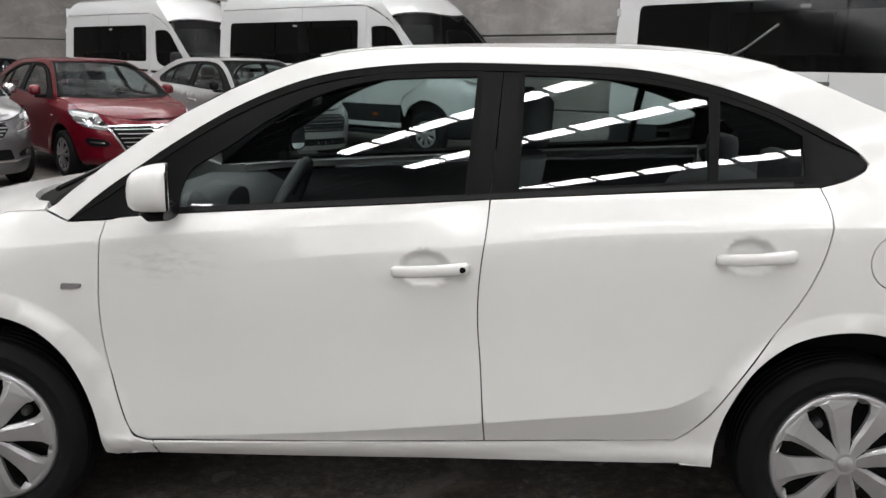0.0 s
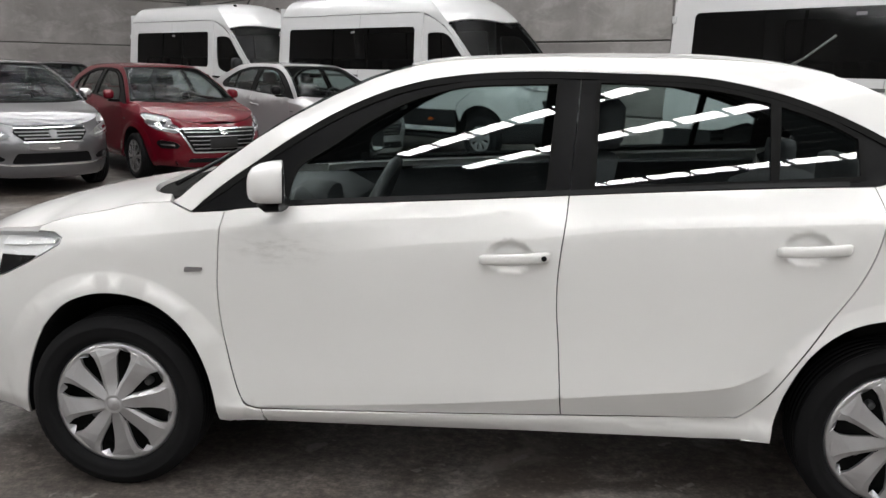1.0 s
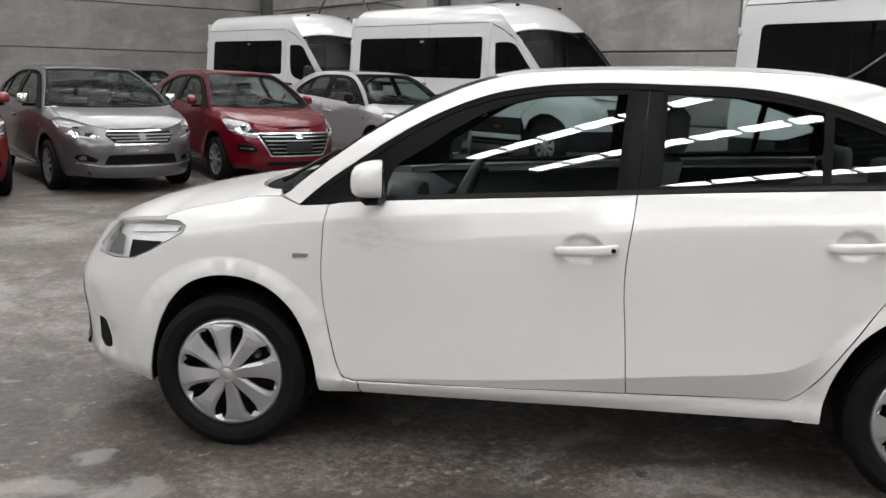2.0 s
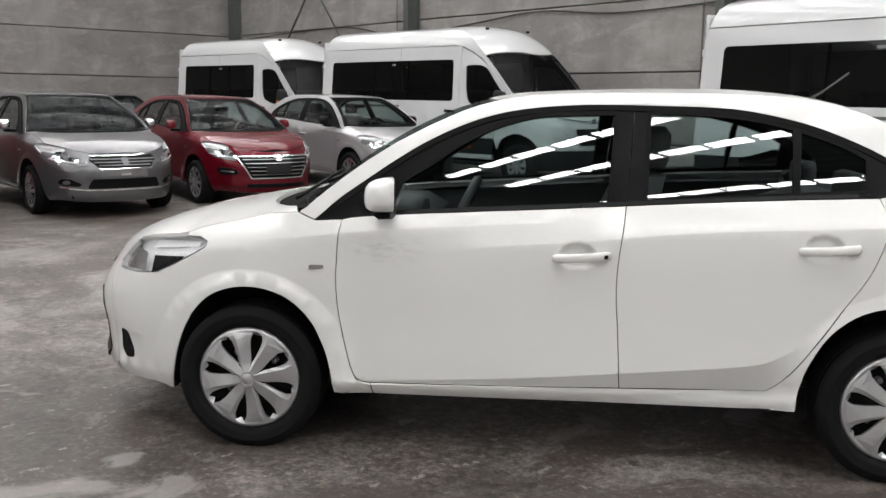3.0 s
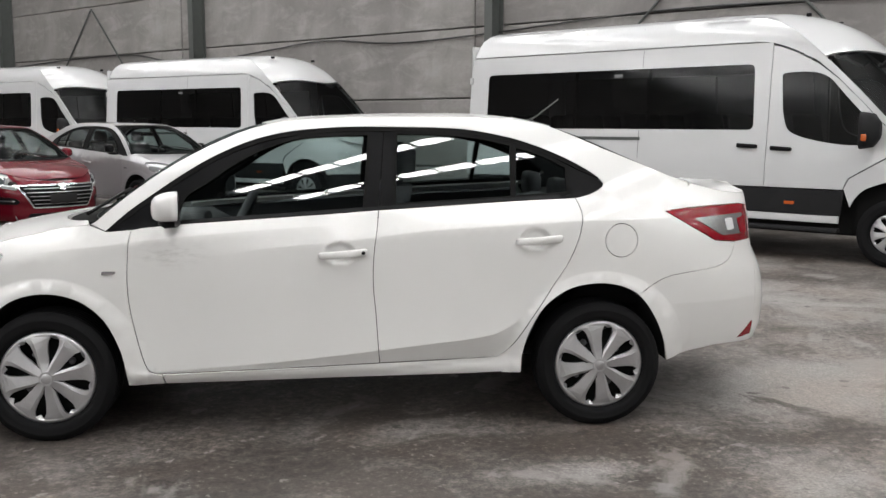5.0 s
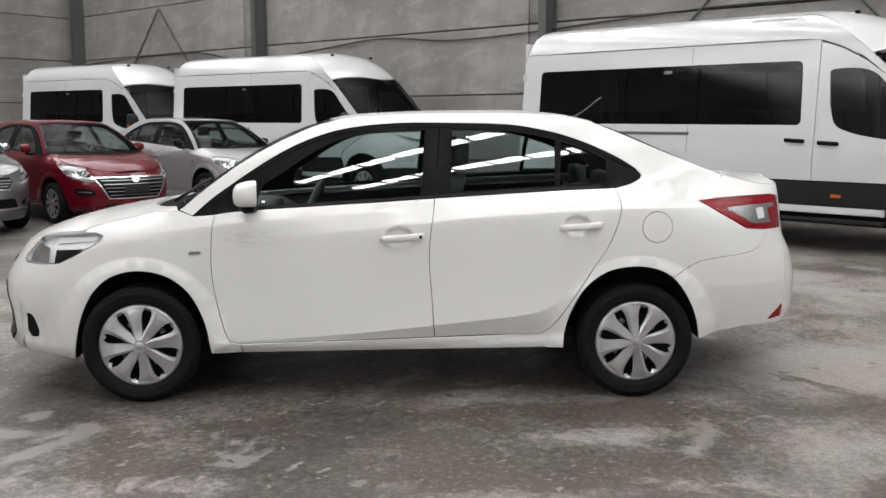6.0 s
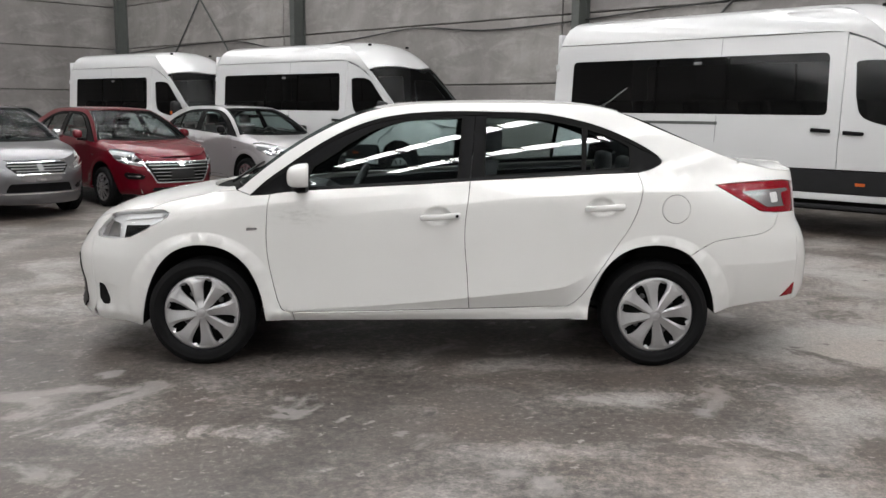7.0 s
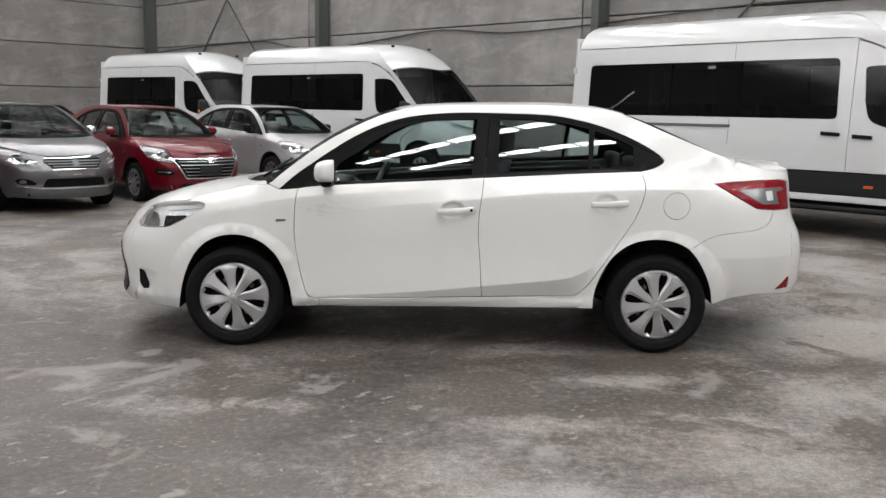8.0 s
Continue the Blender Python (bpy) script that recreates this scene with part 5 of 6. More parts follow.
def lamp_pair(car, outline, text="clear swept-back headlamp"):
    """Two headlamps: a dark housing with bright bowls and a pale strip along its lower edge, under a clear lens."""
    for s, ol in ((1, outline), (-1, mirrored(outline))):
        h = fpart(car, "headlamp", ol, M_LAMP_DARK, text, off=0.003, rim=0.02)
        c = np.mean(ol, 0)
        for k, dz, r in ((-0.10, -0.012, 0.050), (0.035, 0.002, 0.055)):
            fpart(car, "reflector", [(c[0] + k * s + r * math.cos(a), c[1] + dz + 0.72 * r * math.sin(a)) for a in np.linspace(0, 6.283, 15)[:-1]], M_CHROME, off=0.006, rim=0.004, step=0.05, parent=h)
        low = [(c[0] + s * (q - 0.14), c[1] - 0.052 + 0.16 * q + 0.25 * q * q) for q in (0.0, 0.08, 0.16, 0.24)]
        fpart(car, "light_strip", low + [(y, z + 0.012) for y, z in low[::-1]], M_LAMP, off=0.008, rim=0.004, step=0.04, parent=h)
        fpart(car, "lens_cover", inset(ol, 0.004), M_CLEAR, off=0.016, rim=0.012, parent=h).visible_shadow = False


def face_grey(car):
    """A wide grille with a plain badge, twin lower fog lamps and bright trim."""
    g = fpart(car, "grille", rounded([(-0.36, 0.735), (0.36, 0.735), (0.40, 0.70), (0.30, 0.60), (-0.30, 0.60), (-0.40, 0.70)], 0.02), M_BLACK, "black grille with chrome surround")
    for a, b in (((-0.37, 0.745), (0.37, 0.745)), ((-0.31, 0.592), (0.31, 0.592))):
        fpart(car, "grille_surround", [(a[0], a[1] - 0.008), (b[0], b[1] - 0.008), (b[0], b[1] + 0.008), (a[0], a[1] + 0.008)], M_CHROME, off=0.012, step=0.09, parent=g)
    slats(car, g, (0.63, 0.665, 0.70), (0.30, 0.345, 0.375), M_GREY)
    fpart(car, "badge", rounded([(-0.035, 0.62), (0.03, 0.62), (0.045, 0.70), (0.0, 0.725), (-0.04, 0.70)], 0.012), M_LAMP_DARK, off=0.022, step=0.05, parent=g)
    lamp_pair(car, rounded([(0.40, 0.66), (0.50, 0.62), (0.74, 0.655), (0.80, 0.73), (0.77, 0.79), (0.62, 0.755)], 0.02))
    fpart(car, "lower_intake", rounded([(-0.38, 0.475), (0.38, 0.475), (0.43, 0.36), (-0.43, 0.36)], 0.03), M_BLACK, "black lower intake")
    fpart(car, "blank_panel", rounded([(-0.26, 0.50), (0.26, 0.50), (0.26, 0.575), (-0.26, 0.575)], 0.01), M_TAIL, "blank pale panel", off=0.004)
    fpart(car, "small_trim", rounded([(-0.05, 0.515), (0.07, 0.515), (0.07, 0.535), (-0.05, 0.535)], 0.008), M_CHROME, off=0.006)
    fpart(car, "bumper_trim", rounded([(-0.44, 0.335), (0.44, 0.335), (0.44, 0.352), (-0.44, 0.352)], 0.005), M_CHROME, off=0.012)
    for s in (1, -1):
        f = [(0.50, 0.385), (0.64, 0.395), (0.69, 0.43), (0.66, 0.475), (0.58, 0.47), (0.48, 0.42)]
        f = f if s > 0 else mirrored(f)
        r = fpart(car, "fog_recess", rounded(f, 0.02), M_BLACK, "black fog lamp recess")
        fpart(car, "fog_lamp", [(s * 0.615 + 0.03 * math.cos(a), 0.432 + 0.026 * math.sin(a)) for a in np.linspace(0, 6.283, 15)[:-1]], M_LAMP_DARK, off=0.01, step=0.05, parent=r)
        t = [(0.43, 0.352), (0.46, 0.338), (0.66, 0.365), (0.66, 0.38)]
        fpart(car, "bumper_trim", t if s > 0 else mirrored(t), M_ALLOY, off=0.014, step=0.05)


def face_red(car):
    """A tall hexagonal grille with chrome slats and frame, a dark panel and black fog lamp pockets."""
    g = fpart(car, "grille", rounded([(-0.50, 0.690), (0.50, 0.690), (0.52, 0.66), (0.37, 0.40), (-0.37, 0.40), (-0.52, 0.66)], 0.02), M_BLACK, "black hexagonal grille with chrome slats")
    slats(car, g, (0.445, 0.495, 0.545, 0.595, 0.645), (0.37, 0.40, 0.43, 0.455, 0.48), M_HUB, 0.008)
    fr = [(-0.53, 0.695), (0.53, 0.695), (0.545, 0.66), (0.385, 0.385), (-0.385, 0.385), (-0.545, 0.66)]
    part("grille_frame", sheet(on_front, (-1, 0, 0), rounded(fr, 0.02), [rounded(inset(fr, 0.020), 0.02)], step=0.06, off=0.013, rim=0.012), M_ALLOY, g, "chrome grille frame")
    fpart(car, "blank_panel", rounded([(-0.19, 0.45), (0.19, 0.45), (0.19, 0.575), (-0.19, 0.575)], 0.012), M_PLATE, "blank dark panel", off=0.026, parent=g)
    fpart(car, "badge", [(0.062 * math.cos(a), 0.648 + 0.034 * math.sin(a)) for a in np.linspace(0, 6.283, 21)[:-1]], M_CHROME, off=0.026, step=0.04, parent=g)
    lamp_pair(car, rounded([(0.50, 0.67), (0.56, 0.63), (0.74, 0.67), (0.80, 0.76), (0.775, 0.80), (0.66, 0.745)], 0.02))
    for s in (1, -1):
        f = [(0.55, 0.44), (0.70, 0.44), (0.735, 0.50), (0.72, 0.545), (0.58, 0.525), (0.53, 0.48)]
        r = fpart(car, "fog_recess", rounded(f if s > 0 else mirrored(f), 0.02), M_BLACK, "black fog lamp pocket")
        b = [(0.58, 0.475), (0.70, 0.48), (0.70, 0.50), (0.58, 0.495)]
        fpart(car, "fog_lamp", b if s > 0 else mirrored(b), M_CHROME, off=0.010, step=0.05, parent=r)
    fpart(car, "lower_intake", rounded([(-0.42, 0.32), (0.42, 0.32), (0.46, 0.27), (-0.46, 0.27)], 0.015), M_BLACK)


def face_silver(car):
    g = fpart(car, "grille", rounded([(-0.36, 0.70), (0.36, 0.70), (0.44, 0.64), (0.36, 0.46), (-0.36, 0.46), (-0.44, 0.64)], 0.03), M_BLACK, "black grille with thin chrome slats")
    slats(car, g, (0.49, 0.535, 0.58, 0.625, 0.665), (0.35, 0.37, 0.39, 0.40, 0.37), M_CHROME, 0.010)
    lamp_pair(car, rounded([(0.46, 0.68), (0.50, 0.63), (0.72, 0.66), (0.80, 0.76), (0.79, 0.82), (0.70, 0.785)], 0.02), "large clear headlamp")
    fpart(car, "lower_intake", rounded([(-0.42, 0.36), (0.42, 0.36), (0.46, 0.27), (-0.46, 0.27)], 0.015), M_BLACK)
    for s in (1, -1):
        fpart(car, "fog_recess", [(s * 0.64 + 0.06 * math.cos(a), 0.40 + 0.05 * math.sin(a)) for a in np.linspace(0, 6.283, 15)[:-1]], M_BLACK, "black fog lamp pocket")


def aerial(car, x, y, z, length, lean, r=0.004):
    b = part("roof_aerial", loft([oval(x, y, z - 0.004, 0.024, 0.04, 12, 2, "z"), oval(x + 0.004, y, z + 0.014, 0.014, 0.02, 12, 2, "z")]), M_BLACK, car, "short black roof aerial")
    a = math.radians(lean)
    part("rod", tube([(x, y, z + 0.01), (x + length * math.cos(a) * 0.3, y, z + length * math.sin(a) * 0.3), (x + length * math.cos(a), y, z + length * math.sin(a))], [r * 1.4, r, r * 1.1], 8), M_STEEL, b)


def facing(nose_x, nose_y, deg, scale):
    """The pose of a car whose nose stands over that point and looks along deg."""
    a = math.radians(deg)
    d = 2.10 * scale[0]
    return pose(nose_x - d * math.cos(a), nose_y - d * math.sin(a), 0, 0, 0, deg + 180)


white = saloon("white_saloon", "white four-door saloon with a scuffed front door, parked on the concrete", M_WHITE, Matrix(), near=True, door_paint=M_WHITE_DOOR, face=face_white)
aerial(white, 1.085, 0, 1.457, 0.20, 38)
saloon("grey_saloon", "silver-grey metallic saloon with a wide black grille", M_SILVER, facing(-5.08, 5.95, -43.5, (1.05, 1.0, 0.985)), M_ALLOY, True, face_grey, scale=(1.05, 1.0, 0.985), mirror=M_ALLOY)
saloon("red_saloon", "deep red metallic saloon with a chrome hexagonal grille", M_RED, facing(-3.68, 7.42, -46.3, (1.04, 0.94, 0.967)), M_ALLOY, True, face_red, scale=(1.04, 0.94, 0.967))
sil = saloon("silver_saloon", "pale silver compact saloon with clear headlamps", M_SILVER_B, facing(-2.05, 9.71, -41.8, (0.966, 0.984, 0.997)), M_ALLOY, True, face_silver, scale=(0.966, 0.984, 0.997), mirror=M_BLACK)
aerial(sil, -0.1, 0, 1.485, 0.05, 60)


# ---------------------------------------------------------------- vans
# x runs from the nose (minus) to the tail (plus); x = 0 is the front edge of the long side window
V_SIDE = curve((0.25, 0.97), (0.40, 1.0), (0.55, 1.015), (0.75, 1.025), (1.05, 1.032), (1.12, 1.02), (1.35, 1.005), (1.6, 0.985), (2.12, 0.945), (2.30, 0.928), (2.37, 0.917), (2.48, 0.882), (2.58, 0.82), (2.66, 0.72))
V_EDGE = curve((-2.55, 1.02), (-2.3, 1.15), (-2.0, 1.26), (-1.75, 1.30), (-1.6, 1.38), (-1.17, 1.80), (-0.85, 2.11), (-0.6, 2.33), (-0.35, 2.51), (-0.1, 2.62), (0.2, 2.65), (4.2, 2.645))
V_TOP = curve((-2.6, 1.03), (-2.3, 1.20), (-2.08, 1.32), (-1.98, 1.42), (-1.57, 1.83), (-1.29, 2.12), (-1.05, 2.34), (-0.78, 2.53), (-0.45, 2.66), (-0.1, 2.725), (0.5, 2.745), (4.2, 2.745))
V_NOSE = curve((0.2, -2.36), (0.5, -2.46), (0.8, -2.46), (1.05, -2.40), (1.3, -2.25))


def van_width(x, z):
    w = V_SIDE(z)
    if x < -1.0:
        n = V_NOSE(min(z, 1.3))
        w *= max(0.0, 1 - min(1, (-1.0 - x) / (-1.0 - n))**3.2)**(1 / 3.2)
    return max(w, 0.0)


def van_front_x(y, z):
    n = V_NOSE(z)
    return -1.0 - (-1.0 - n) * max(0.0, 1 - min(1, abs(y) / (V_SIDE(z)))**3.2)**(1 / 3.2)


def van_side(s):
    return lambda x, z: (x, s * van_width(x, z), z)


def van_top(power=2.6):
    def f(x, y):
        e = V_EDGE(x)
        w = max(van_width(x, e), 0.02)
        return (x, y, e + (V_TOP(x) - e) * (1 - min(1, abs(y) / w)**power))
    return f


def van(name, label, m, win, wheel_x=-1.55):
    """A high-roof passenger van; win is the length of the long side window."""
    v = thing(name, label, "van", m)
    tail = win + 0.30
    rw = win - 0.85
    arch = lambda c: smooth([(c + 0.47, 0.33), (c + 0.45, 0.52), (c + 0.33, 0.75), (c + 0.12, 0.86), (c, 0.87), (c - 0.12, 0.86), (c - 0.33, 0.75), (c - 0.45, 0.52), (c - 0.47, 0.33)], 3)
    for s in (-1, 1):
        o = (0, s, 0)

        def sp(nm, outline, material, text="", parent=None, **kw):
            kw.setdefault("step", 0.14)
            return part(nm, cached((nm, s, win, round(outline[0][0], 3), round(outline[0][1], 3)), lambda: sheet(van_side(s), o, outline, **kw)), material, parent or v, text)

        top = [(x, V_EDGE(x)) for x in (-1.0, -0.85, -0.7, -0.6, -0.45, -0.35, -0.2, -0.1, 0.1)]
        door_x = -0.22
        glass_long = rounded([(-0.03, 2.12), (win, 2.12), (win, 1.41), (-0.06, 1.40)], 0.07)
        glass_door = smooth([(-0.34, 1.99), (-0.40, 2.015), (-0.66, 2.015), (-0.84, 1.95), (-1.0, 1.78), (-1.22, 1.55), (-1.36, 1.40)], 3) + smooth([(-1.36, 1.26), (-1.1, 1.245), (-0.83, 1.275), (-0.57, 1.335), (-0.43, 1.42), (-0.37, 1.62)], 3)
        roof_low = 2.352
        body = sp("body_side", [(door_x, roof_low), (tail - 0.04, roof_low), (tail, 2.2), (tail + 0.02, 1.0), (tail + 0.02, 0.78)] + [(rw + 0.47, 0.78), (rw + 0.33, 0.80), (rw, 0.90), (rw - 0.33, 0.80), (rw - 0.47, 0.78)] + [(door_x, 0.78)], M_VAN, "white painted van side", holes=[glass_long], gap=0.004, rim=0.03)
        sp("long_window", inset(glass_long, -0.006), M_VAN_GLASS, "long dark privacy window", off=-0.006, rim=0, parent=body)
        for wx in (win * 0.34, win * 0.62):
            sp("window_pillar", [(wx - 0.02, 1.43), (wx + 0.02, 1.43), (wx + 0.02, 2.10), (wx - 0.02, 2.10)], M_BLACK, off=-0.018, rim=0.005, parent=body)
        sp("window_vent", rounded([(win * 0.44, 2.03), (win * 0.44 + 0.11, 2.03), (win * 0.44 + 0.11, 2.065), (win * 0.44, 2.065)], 0.01), M_GREY, off=0.002, rim=0.004, parent=body)
        sp("roof_side", [(-0.05, 2.36), (tail - 0.04, 2.36), (tail - 0.10, 2.56), (tail - 0.14, 2.64)] + [(x, V_EDGE(x)) for x in np.linspace(tail - 0.3, 0.1, 12)] + [(x, V_EDGE(x)) for x in (0.0, -0.1, -0.2, -0.35, -0.45, -0.6, -0.7)] + smooth([(-0.62, 2.17), (-0.45, 2.26), (-0.22, 2.34)], 3), M_VAN, "white high roof side", gap=0.002, rim=0.02, step=0.055)
        sp("front_door", [(door_x, 0.78), (door_x, 2.32)] + smooth([(-0.30, 2.30), (-0.45, 2.245), (-0.62, 2.155), (-0.72, 2.10)], 3) + [(x, V_EDGE(x) - 0.09) for x in (-0.95, -1.17, -1.4, -1.52)] + [(-1.58, 1.2), (-1.10, 0.90), (-1.05, 0.78)], M_VAN, "white front door", holes=[glass_door], gap=0.004, rim=0.03)
        sp("door_window", inset(glass_door, -0.006), M_VAN_GLASS, "dark front door window", off=-0.006, rim=0)
        sp("pillar", [(-0.62, 2.18), (-0.72, 2.12)] + [(x, V_EDGE(x) - 0.088) for x in (-0.95, -1.17, -1.4, -1.52)] + [(-1.58, 1.2), (-1.75, 1.295)] + [(x, V_EDGE(x)) for x in (-1.7, -1.6, -1.4, -1.17, -1.0, -0.85, -0.7)], M_VAN, gap=0.001, rim=0.02)
        part("door_lining", cached(("vlin", s), lambda: sheet(van_side(s), (0, -s, 0), [(-0.25, 0.8), (-0.25, 2.3), (-0.62, 2.15)] + [(x, V_EDGE(x) - 0.02) for x in (-0.72, -0.95, -1.17, -1.4, -1.6, -1.72)] + [(-1.6, 1.1), (-1.05, 0.8)], holes=[inset(glass_door, -0.01)], step=0.2, off=0.035, rim=0)), M_CABIN, v, "dark cab lining")
        sp("front_wing", [(-1.59, 1.2), (-1.75, 1.29)] + [(x, V_EDGE(x)) for x in (-1.9, -2.0, -2.15, -2.3, -2.4)] + [(-2.42, 0.9), (-2.40, 0.62), (-2.06, 0.62)] + [p for p in arch(wheel_x)[::-1] if p[1] > 0.55 and p[0] < -1.10] + [(-1.06, 0.79), (-1.11, 0.90)], M_VAN, "white front wing", gap=0.003, rim=0.03)
        sp("side_cladding", [(-1.07, 0.77), (rw - 0.48, 0.77), (rw - 0.48, 0.52), (-1.04, 0.50)], M_BLACK_MATT, "black lower side cladding", gap=0.003, rim=0.02, off=0.004)
        length = rw - 0.55 + 1.02
        part("side_step", box(length, 0.05, 0.08, 0.008, (length / 2 - 1.02, s * 0.985, 0.46)), M_VAN, v, "white side sill strip")
        part("step_bar", box(length, 0.12, 0.045, 0.01, (length / 2 - 1.02, s * 0.985, 0.345)), M_BLACK_MATT, v, "black step bar")
        sp("rear_cladding", [(rw + 0.48, 0.77), (tail, 0.77), (tail, 0.42), (rw + 0.48, 0.42)], M_BLACK_MATT, gap=0.003, rim=0.02)
        sp("front_cladding", [(-2.40, 0.61), (-2.06, 0.61), (-2.04, 0.35), (-2.38, 0.33)], M_BLACK_MATT, gap=0.003, rim=0.02)
        sp("side_marker", rounded([(-0.56, 0.605), (-0.45, 0.605), (-0.45, 0.64), (-0.56, 0.64)], 0.01), M_AMBER, "amber side marker", off=0.012, rim=0.01)
        for hx in (-0.38, 0.0):
            hz = 1.20 if hx < -0.1 else 1.225
            w = van_width(hx, hz)
            part("door_handle", loft([oval(hx - 0.12, s * (w + 0.004), hz - 0.004, 0.008, 0.015, 12, 3), oval(hx - 0.11, s * (w + 0.02), hz - 0.004, 0.015, 0.022, 12, 3), oval(hx + 0.10, s * (w + 0.024), hz + 0.006, 0.015, 0.024, 12, 3), oval(hx + 0.115, s * (w + 0.006), hz + 0.006, 0.008, 0.018, 12, 3)]), M_BLACK, v, "black door handle")
        part("slide_rail", sheet(van_side(s), o, [(1.33, 1.272), (win - 0.2, 1.275), (win - 0.2, 1.312), (1.33, 1.31)], step=0.2, off=0.006, rim=0.01), M_STEEL, v, "dark grey sliding door rail")
        sp("door_seam", [(1.345, 2.335), (1.353, 2.335), (1.353, 2.135), (1.345, 2.135)], M_GREY, off=0.0015, rim=0.002, step=0.3)
        sp("door_seam", [(1.345, 1.385), (1.353, 1.385), (1.353, 0.79), (1.345, 0.79)], M_GREY, off=0.0015, rim=0.002, step=0.3)
        sp("roof_seam", [(1.405, 2.60), (1.413, 2.60), (1.413, 2.37), (1.405, 2.37)], M_GREY, off=0.0015, rim=0.002, step=0.3)
        mir = part("door_mirror", loft([oval(-1.42, s * 1.13, 1.40, 0.04, 0.08, 16, 3), oval(-1.36, s * 1.15, 1.40, 0.10, 0.17, 16, 3.4), oval(-1.24, s * 1.15, 1.40, 0.11, 0.19, 16, 3.4)]), M_BLACK_MATT, v, "tall black door mirror")
        part("mirror_glass", loft([oval(-1.242, s * 1.15, 1.40, 0.095, 0.17, 16, 3.4), oval(-1.236, s * 1.15, 1.40, 0.092, 0.165, 16, 3.4)]), M_MIRROR, mir)
        part("indicator", box(0.05, 0.03, 0.07, 0.01), M_AMBER, mir, "amber mirror indicator", pose(-1.30, s * 1.275, 1.33))
        part("mirror_arm", tube([(-1.33, s * 0.98, 1.28), (-1.33, s * 1.12, 1.30)], 0.035), M_BLACK_MATT, mir)
        for x in (wheel_x, rw):
            w = add_wheel(v, x, s * 0.90, M_HUB, False, 0.35, 0.21)
            part("wheel_well", cached(("vwell", s), lambda: as_mesh(box(0.94, 0.42, 0.60, 0.1))), M_VOID, v, m=pose(x, s * 0.62, 0.58))
        for lx, lz in ((-0.83, 2.165), ):
            part("roof_marker", box(0.05, 0.06, 0.04, 0.012), M_BLACK, v, "small dark roof marker lamp", pose(lx, s * (van_width(lx, V_EDGE(lx)) - 0.02), V_EDGE(lx) + 0.03))
        part("roof_marker", box(0.05, 0.06, 0.04, 0.012), M_BLACK, v, "small dark roof marker lamp", pose(-0.45, s * 0.55, V_TOP(-0.45) - 0.005))
    ft = van_top()
    xs = np.linspace(-0.78, tail - 0.14, 26)
    r = [(x, van_width(x, V_EDGE(x)) - 0.002) for x in xs]
    part("roof", cached(("vroof", win), lambda: sheet(ft, (0, 0, 1), [(-0.80 - 0.40 * (1 - (y / 0.9)**2), y) for y in np.linspace(-0.88, 0.88, 13)] + r + [(x, -y) for x, y in r[::-1]], step=0.09, rim=0.02)), M_VAN, v, "white high roof")
    wo = [(-1.72 - 0.28 * (1 - (y / 0.9)**2), y) for y in np.linspace(-0.90, 0.90, 9)] + [(x, van_width(x, V_EDGE(x)) - 0.02) for x in (-1.6, -1.4, -1.17, -1.0)] + [(-0.83 - 0.40 * (1 - (y / 0.9)**2), y) for y in np.linspace(0.88, -0.88, 13)] + [(x, -van_width(x, V_EDGE(x)) + 0.02) for x in (-1.0, -1.17, -1.4, -1.6)]
    part("windscreen", cached(("vws",), lambda: sheet(ft, (0, 0, 1), wo, step=0.14, off=-0.004, rim=0)), M_VAN_WS, v, "large tinted windscreen")
    ho = [(van_front_x(y, 1.04) + 0.01, y) for y in np.linspace(-0.86, 0.86, 11)] + [(x, van_width(x, V_EDGE(x)) - 0.003) for x in (-2.2, -2.05, -1.9, -1.8)] + [(-1.76 - 0.28 * (1 - (y / 0.9)**2), y) for y in np.linspace(0.90, -0.90, 9)] + [(x, -van_width(x, V_EDGE(x)) + 0.003) for x in (-1.8, -1.9, -2.05, -2.2)]
    part("hood", cached(("vhood",), lambda: sheet(ft, (0, 0, 1), ho, step=0.14, rim=0.02)), M_VAN, v, "short white bonnet")
    fo = lambda y, z: (van_front_x(y, z), y, z)
    part("front_panel", cached(("vfront",), lambda: sheet(fo, (-1, 0, 0), [(-0.86, 0.62), (0.86, 0.62), (0.86, 1.02), (0, 1.06), (-0.86, 1.02)], step=0.14, rim=0.02)), M_VAN, v, "white front panel")
    part("front_bumper", cached(("vbump",), lambda: sheet(fo, (-1, 0, 0), [(-0.9, 0.33), (0.9, 0.33), (0.9, 0.61), (-0.9, 0.61)], step=0.14, off=0.02, rim=0.03)), M_BLACK_MATT, v, "black front bumper")
    part("grille", cached(("vgrille",), lambda: sheet(fo, (-1, 0, 0), rounded([(-0.42, 0.70), (0.42, 0.70), (0.50, 0.97), (-0.50, 0.97)], 0.05), step=0.14, off=0.01, rim=0.02)), M_BLACK, v, "black grille")
    for s in (-1, 1):
        part("headlamp", cached(("vlamp", s), lambda: sheet(fo, (-1, 0, 0), rounded([(s * 0.56, 0.72), (s * 0.80, 0.74), (s * 0.86, 1.0), (s * 0.70, 1.0)], 0.04), step=0.1, off=0.01, rim=0.02)), M_CLEAR, v, "clear headlamp")
    part("tailgate", box(0.05, 1.86, 1.85, 0.03, (tail - 0.005, 0, 1.60)), M_VAN, v, "white rear doors")
    part("rear_roof", box(0.05, 1.60, 0.22, 0.03, (tail - 0.09, 0, 2.49)), M_VAN, v)
    part("rear_bumper", box(0.14, 1.9, 0.22, 0.04, (tail + 0.03, 0, 0.52)), M_BLACK_MATT, v, "black rear bumper")
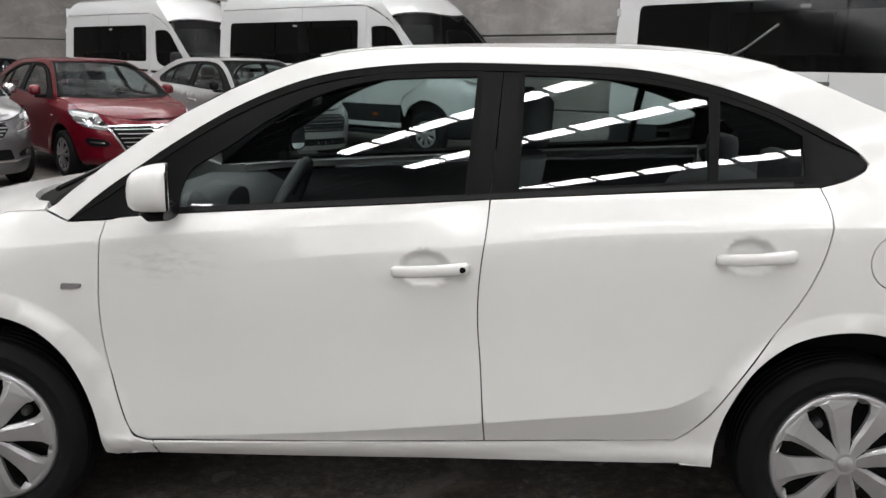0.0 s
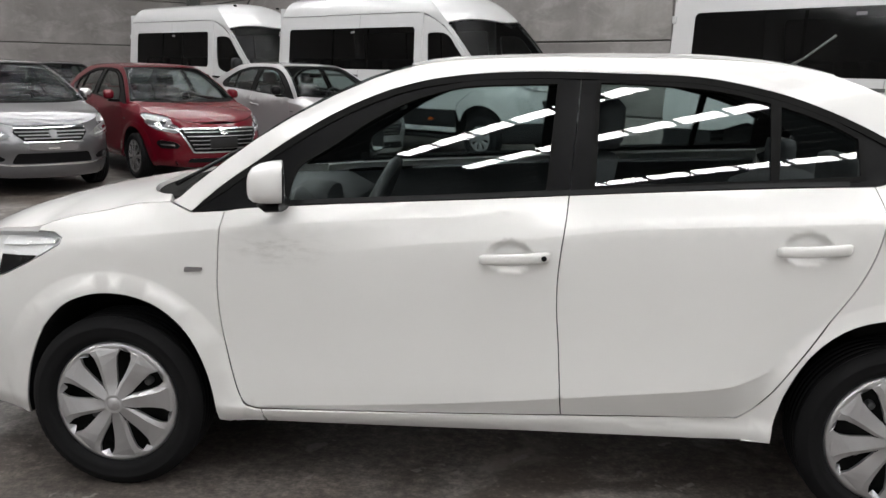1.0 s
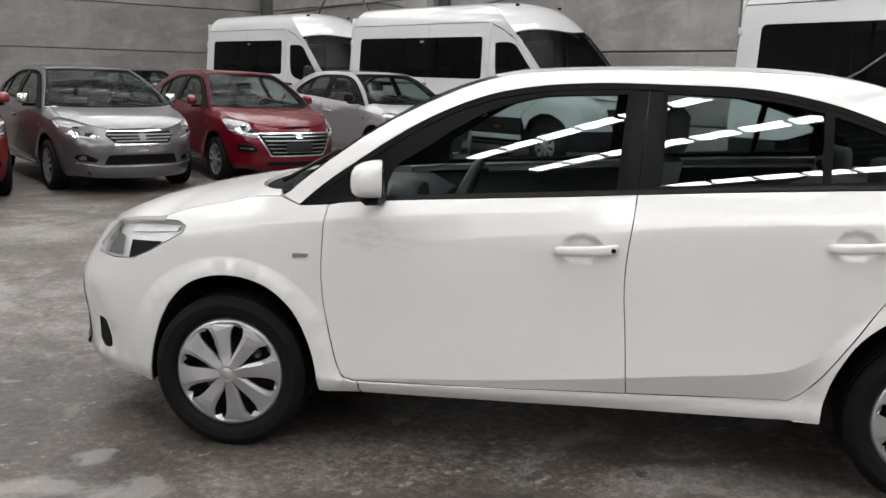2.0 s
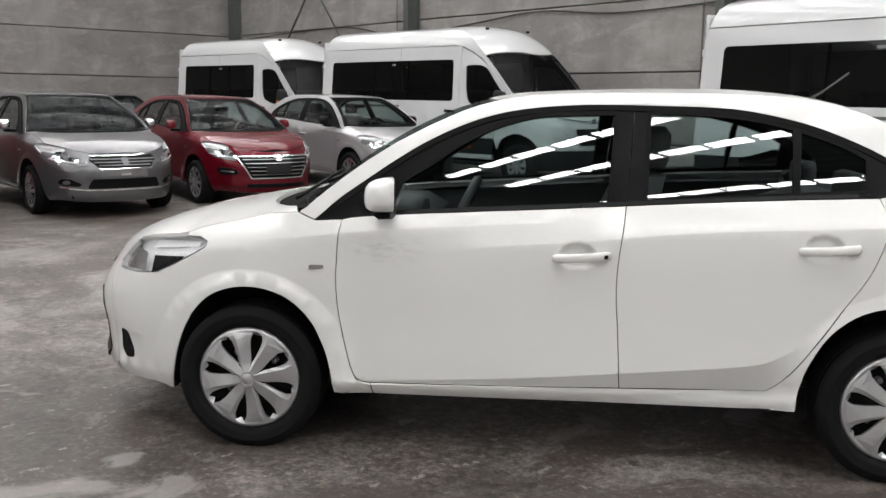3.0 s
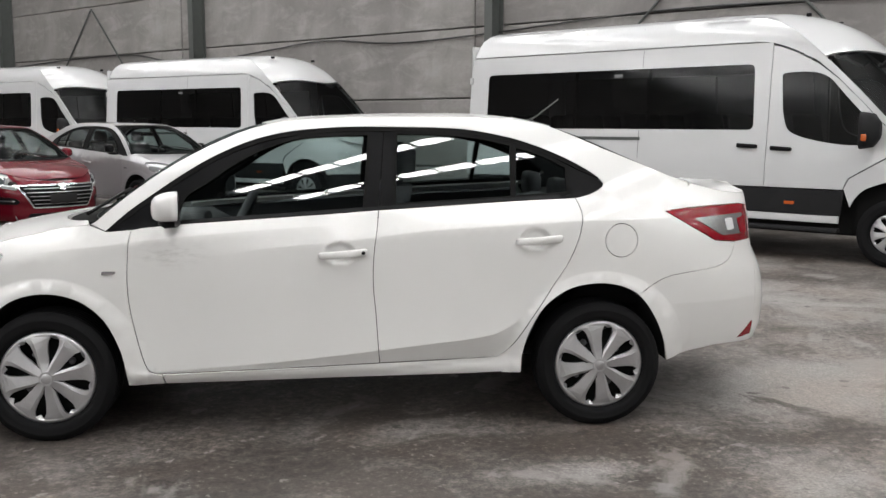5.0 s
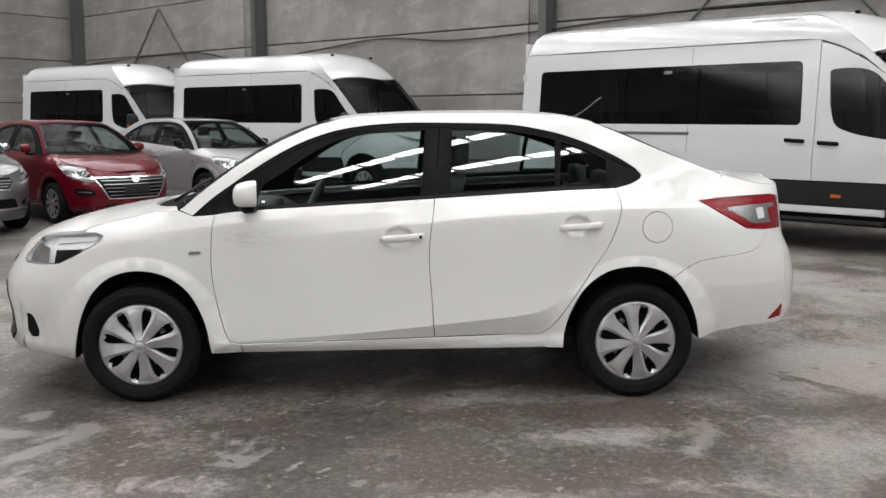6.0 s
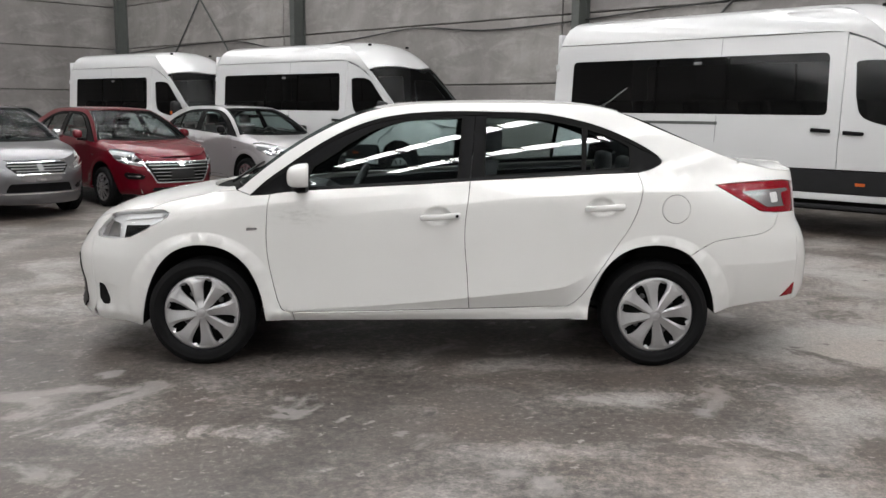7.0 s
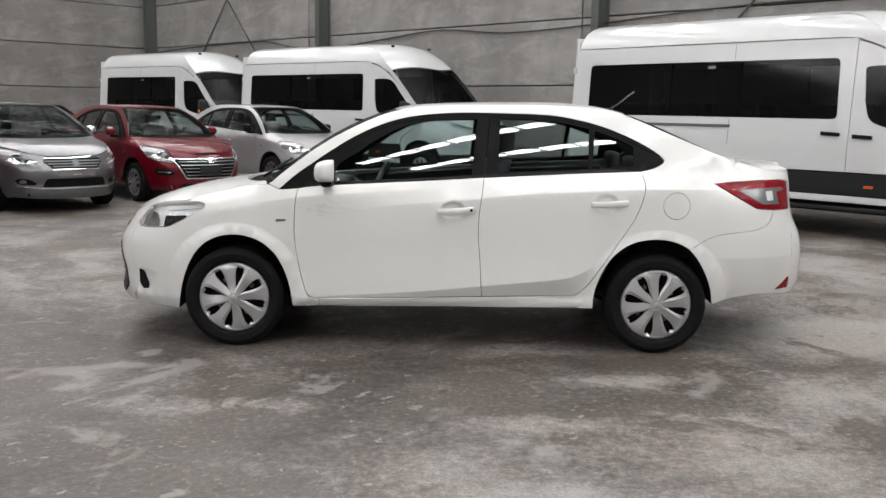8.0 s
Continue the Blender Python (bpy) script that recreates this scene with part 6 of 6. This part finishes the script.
    for s in (-1, 1):
        part("rear_lamp", box(0.05, 0.10, 0.55, 0.02, (tail + 0.005, s * 0.93, 1.15)), M_RED_LENS, v, "tall red rear lamp")
        for hz in (1.35, 2.05):
            part("rear_hinge", box(0.05, 0.03, 0.09, 0.01, (tail - 0.01, s * 0.985 if hz < 2 else s * 0.955, hz)), M_VAN, v)
    part("underbody", box(tail + 2.0, 1.5, 0.35, 0.03, (tail / 2 - 1.1, 0, 0.45)), M_VOID, v)
    part("load_floor", box(tail + 1.0, 1.7, 0.04, 0, (tail / 2 - 0.4, 0, 0.72)), M_VOID, v)
    part("roof_lining", cached(("vlining",), lambda: sheet(ft, (0, 0, -1), [(-0.90, -0.8), (-1.22, 0), (-0.90, 0.8), (0.6, 0.8), (0.6, -0.8)], step=0.2, off=0.04, rim=0)), M_CABIN, v, "dark cab headlining")
    part("dashboard", box(0.7, 1.7, 0.35, 0.06, (-1.52, 0, 1.1)), M_CABIN, v, "black dashboard")
    for k in range(int((tail + 0.6) / 0.85)):
        for sy in (-0.5, 0.5):
            st = part("passenger_seat", cached(("vseat",), lambda: as_mesh(box(0.14, 0.85, 0.75, 0.06))), M_SEAT, v, "dark passenger seat", pose(-0.15 + 0.85 * k, sy, 1.22, 0, 10, 0))
    return v


def van_at(x, y, deg):
    """The pose of a van whose window corner on its right-hand side stands over that point, nose along deg."""
    return pose(x, y, 0, 0, 0, deg + 180) @ pose(0, -0.945, 0)


saloon("dark_saloon", "dark grey saloon parked behind the front row of cars", M_DARKCAR, facing(-8.2, 13.05, -47, (1, 1, 0.98)), M_ALLOY, True, face_silver, scale=(1, 1, 0.98))
saloon("dark_red_saloon", "dark red saloon at the end of the row", M_DARK_RED, facing(-6.5, 4.25, -47, (1, 1, 1)), M_ALLOY, True, face_silver)
van("white_van", "white high-roof passenger van with a long dark side window", van_at(4.55, 4.87, -46.4), 3.68)
van("white_van", "white high-roof passenger van beside the concrete wall", van_at(-1.846, 11.93, -38), 3.35)
van("white_van", "white high-roof passenger van parked in the far corner", van_at(-6.62, 15.41, -36.7), 2.76)
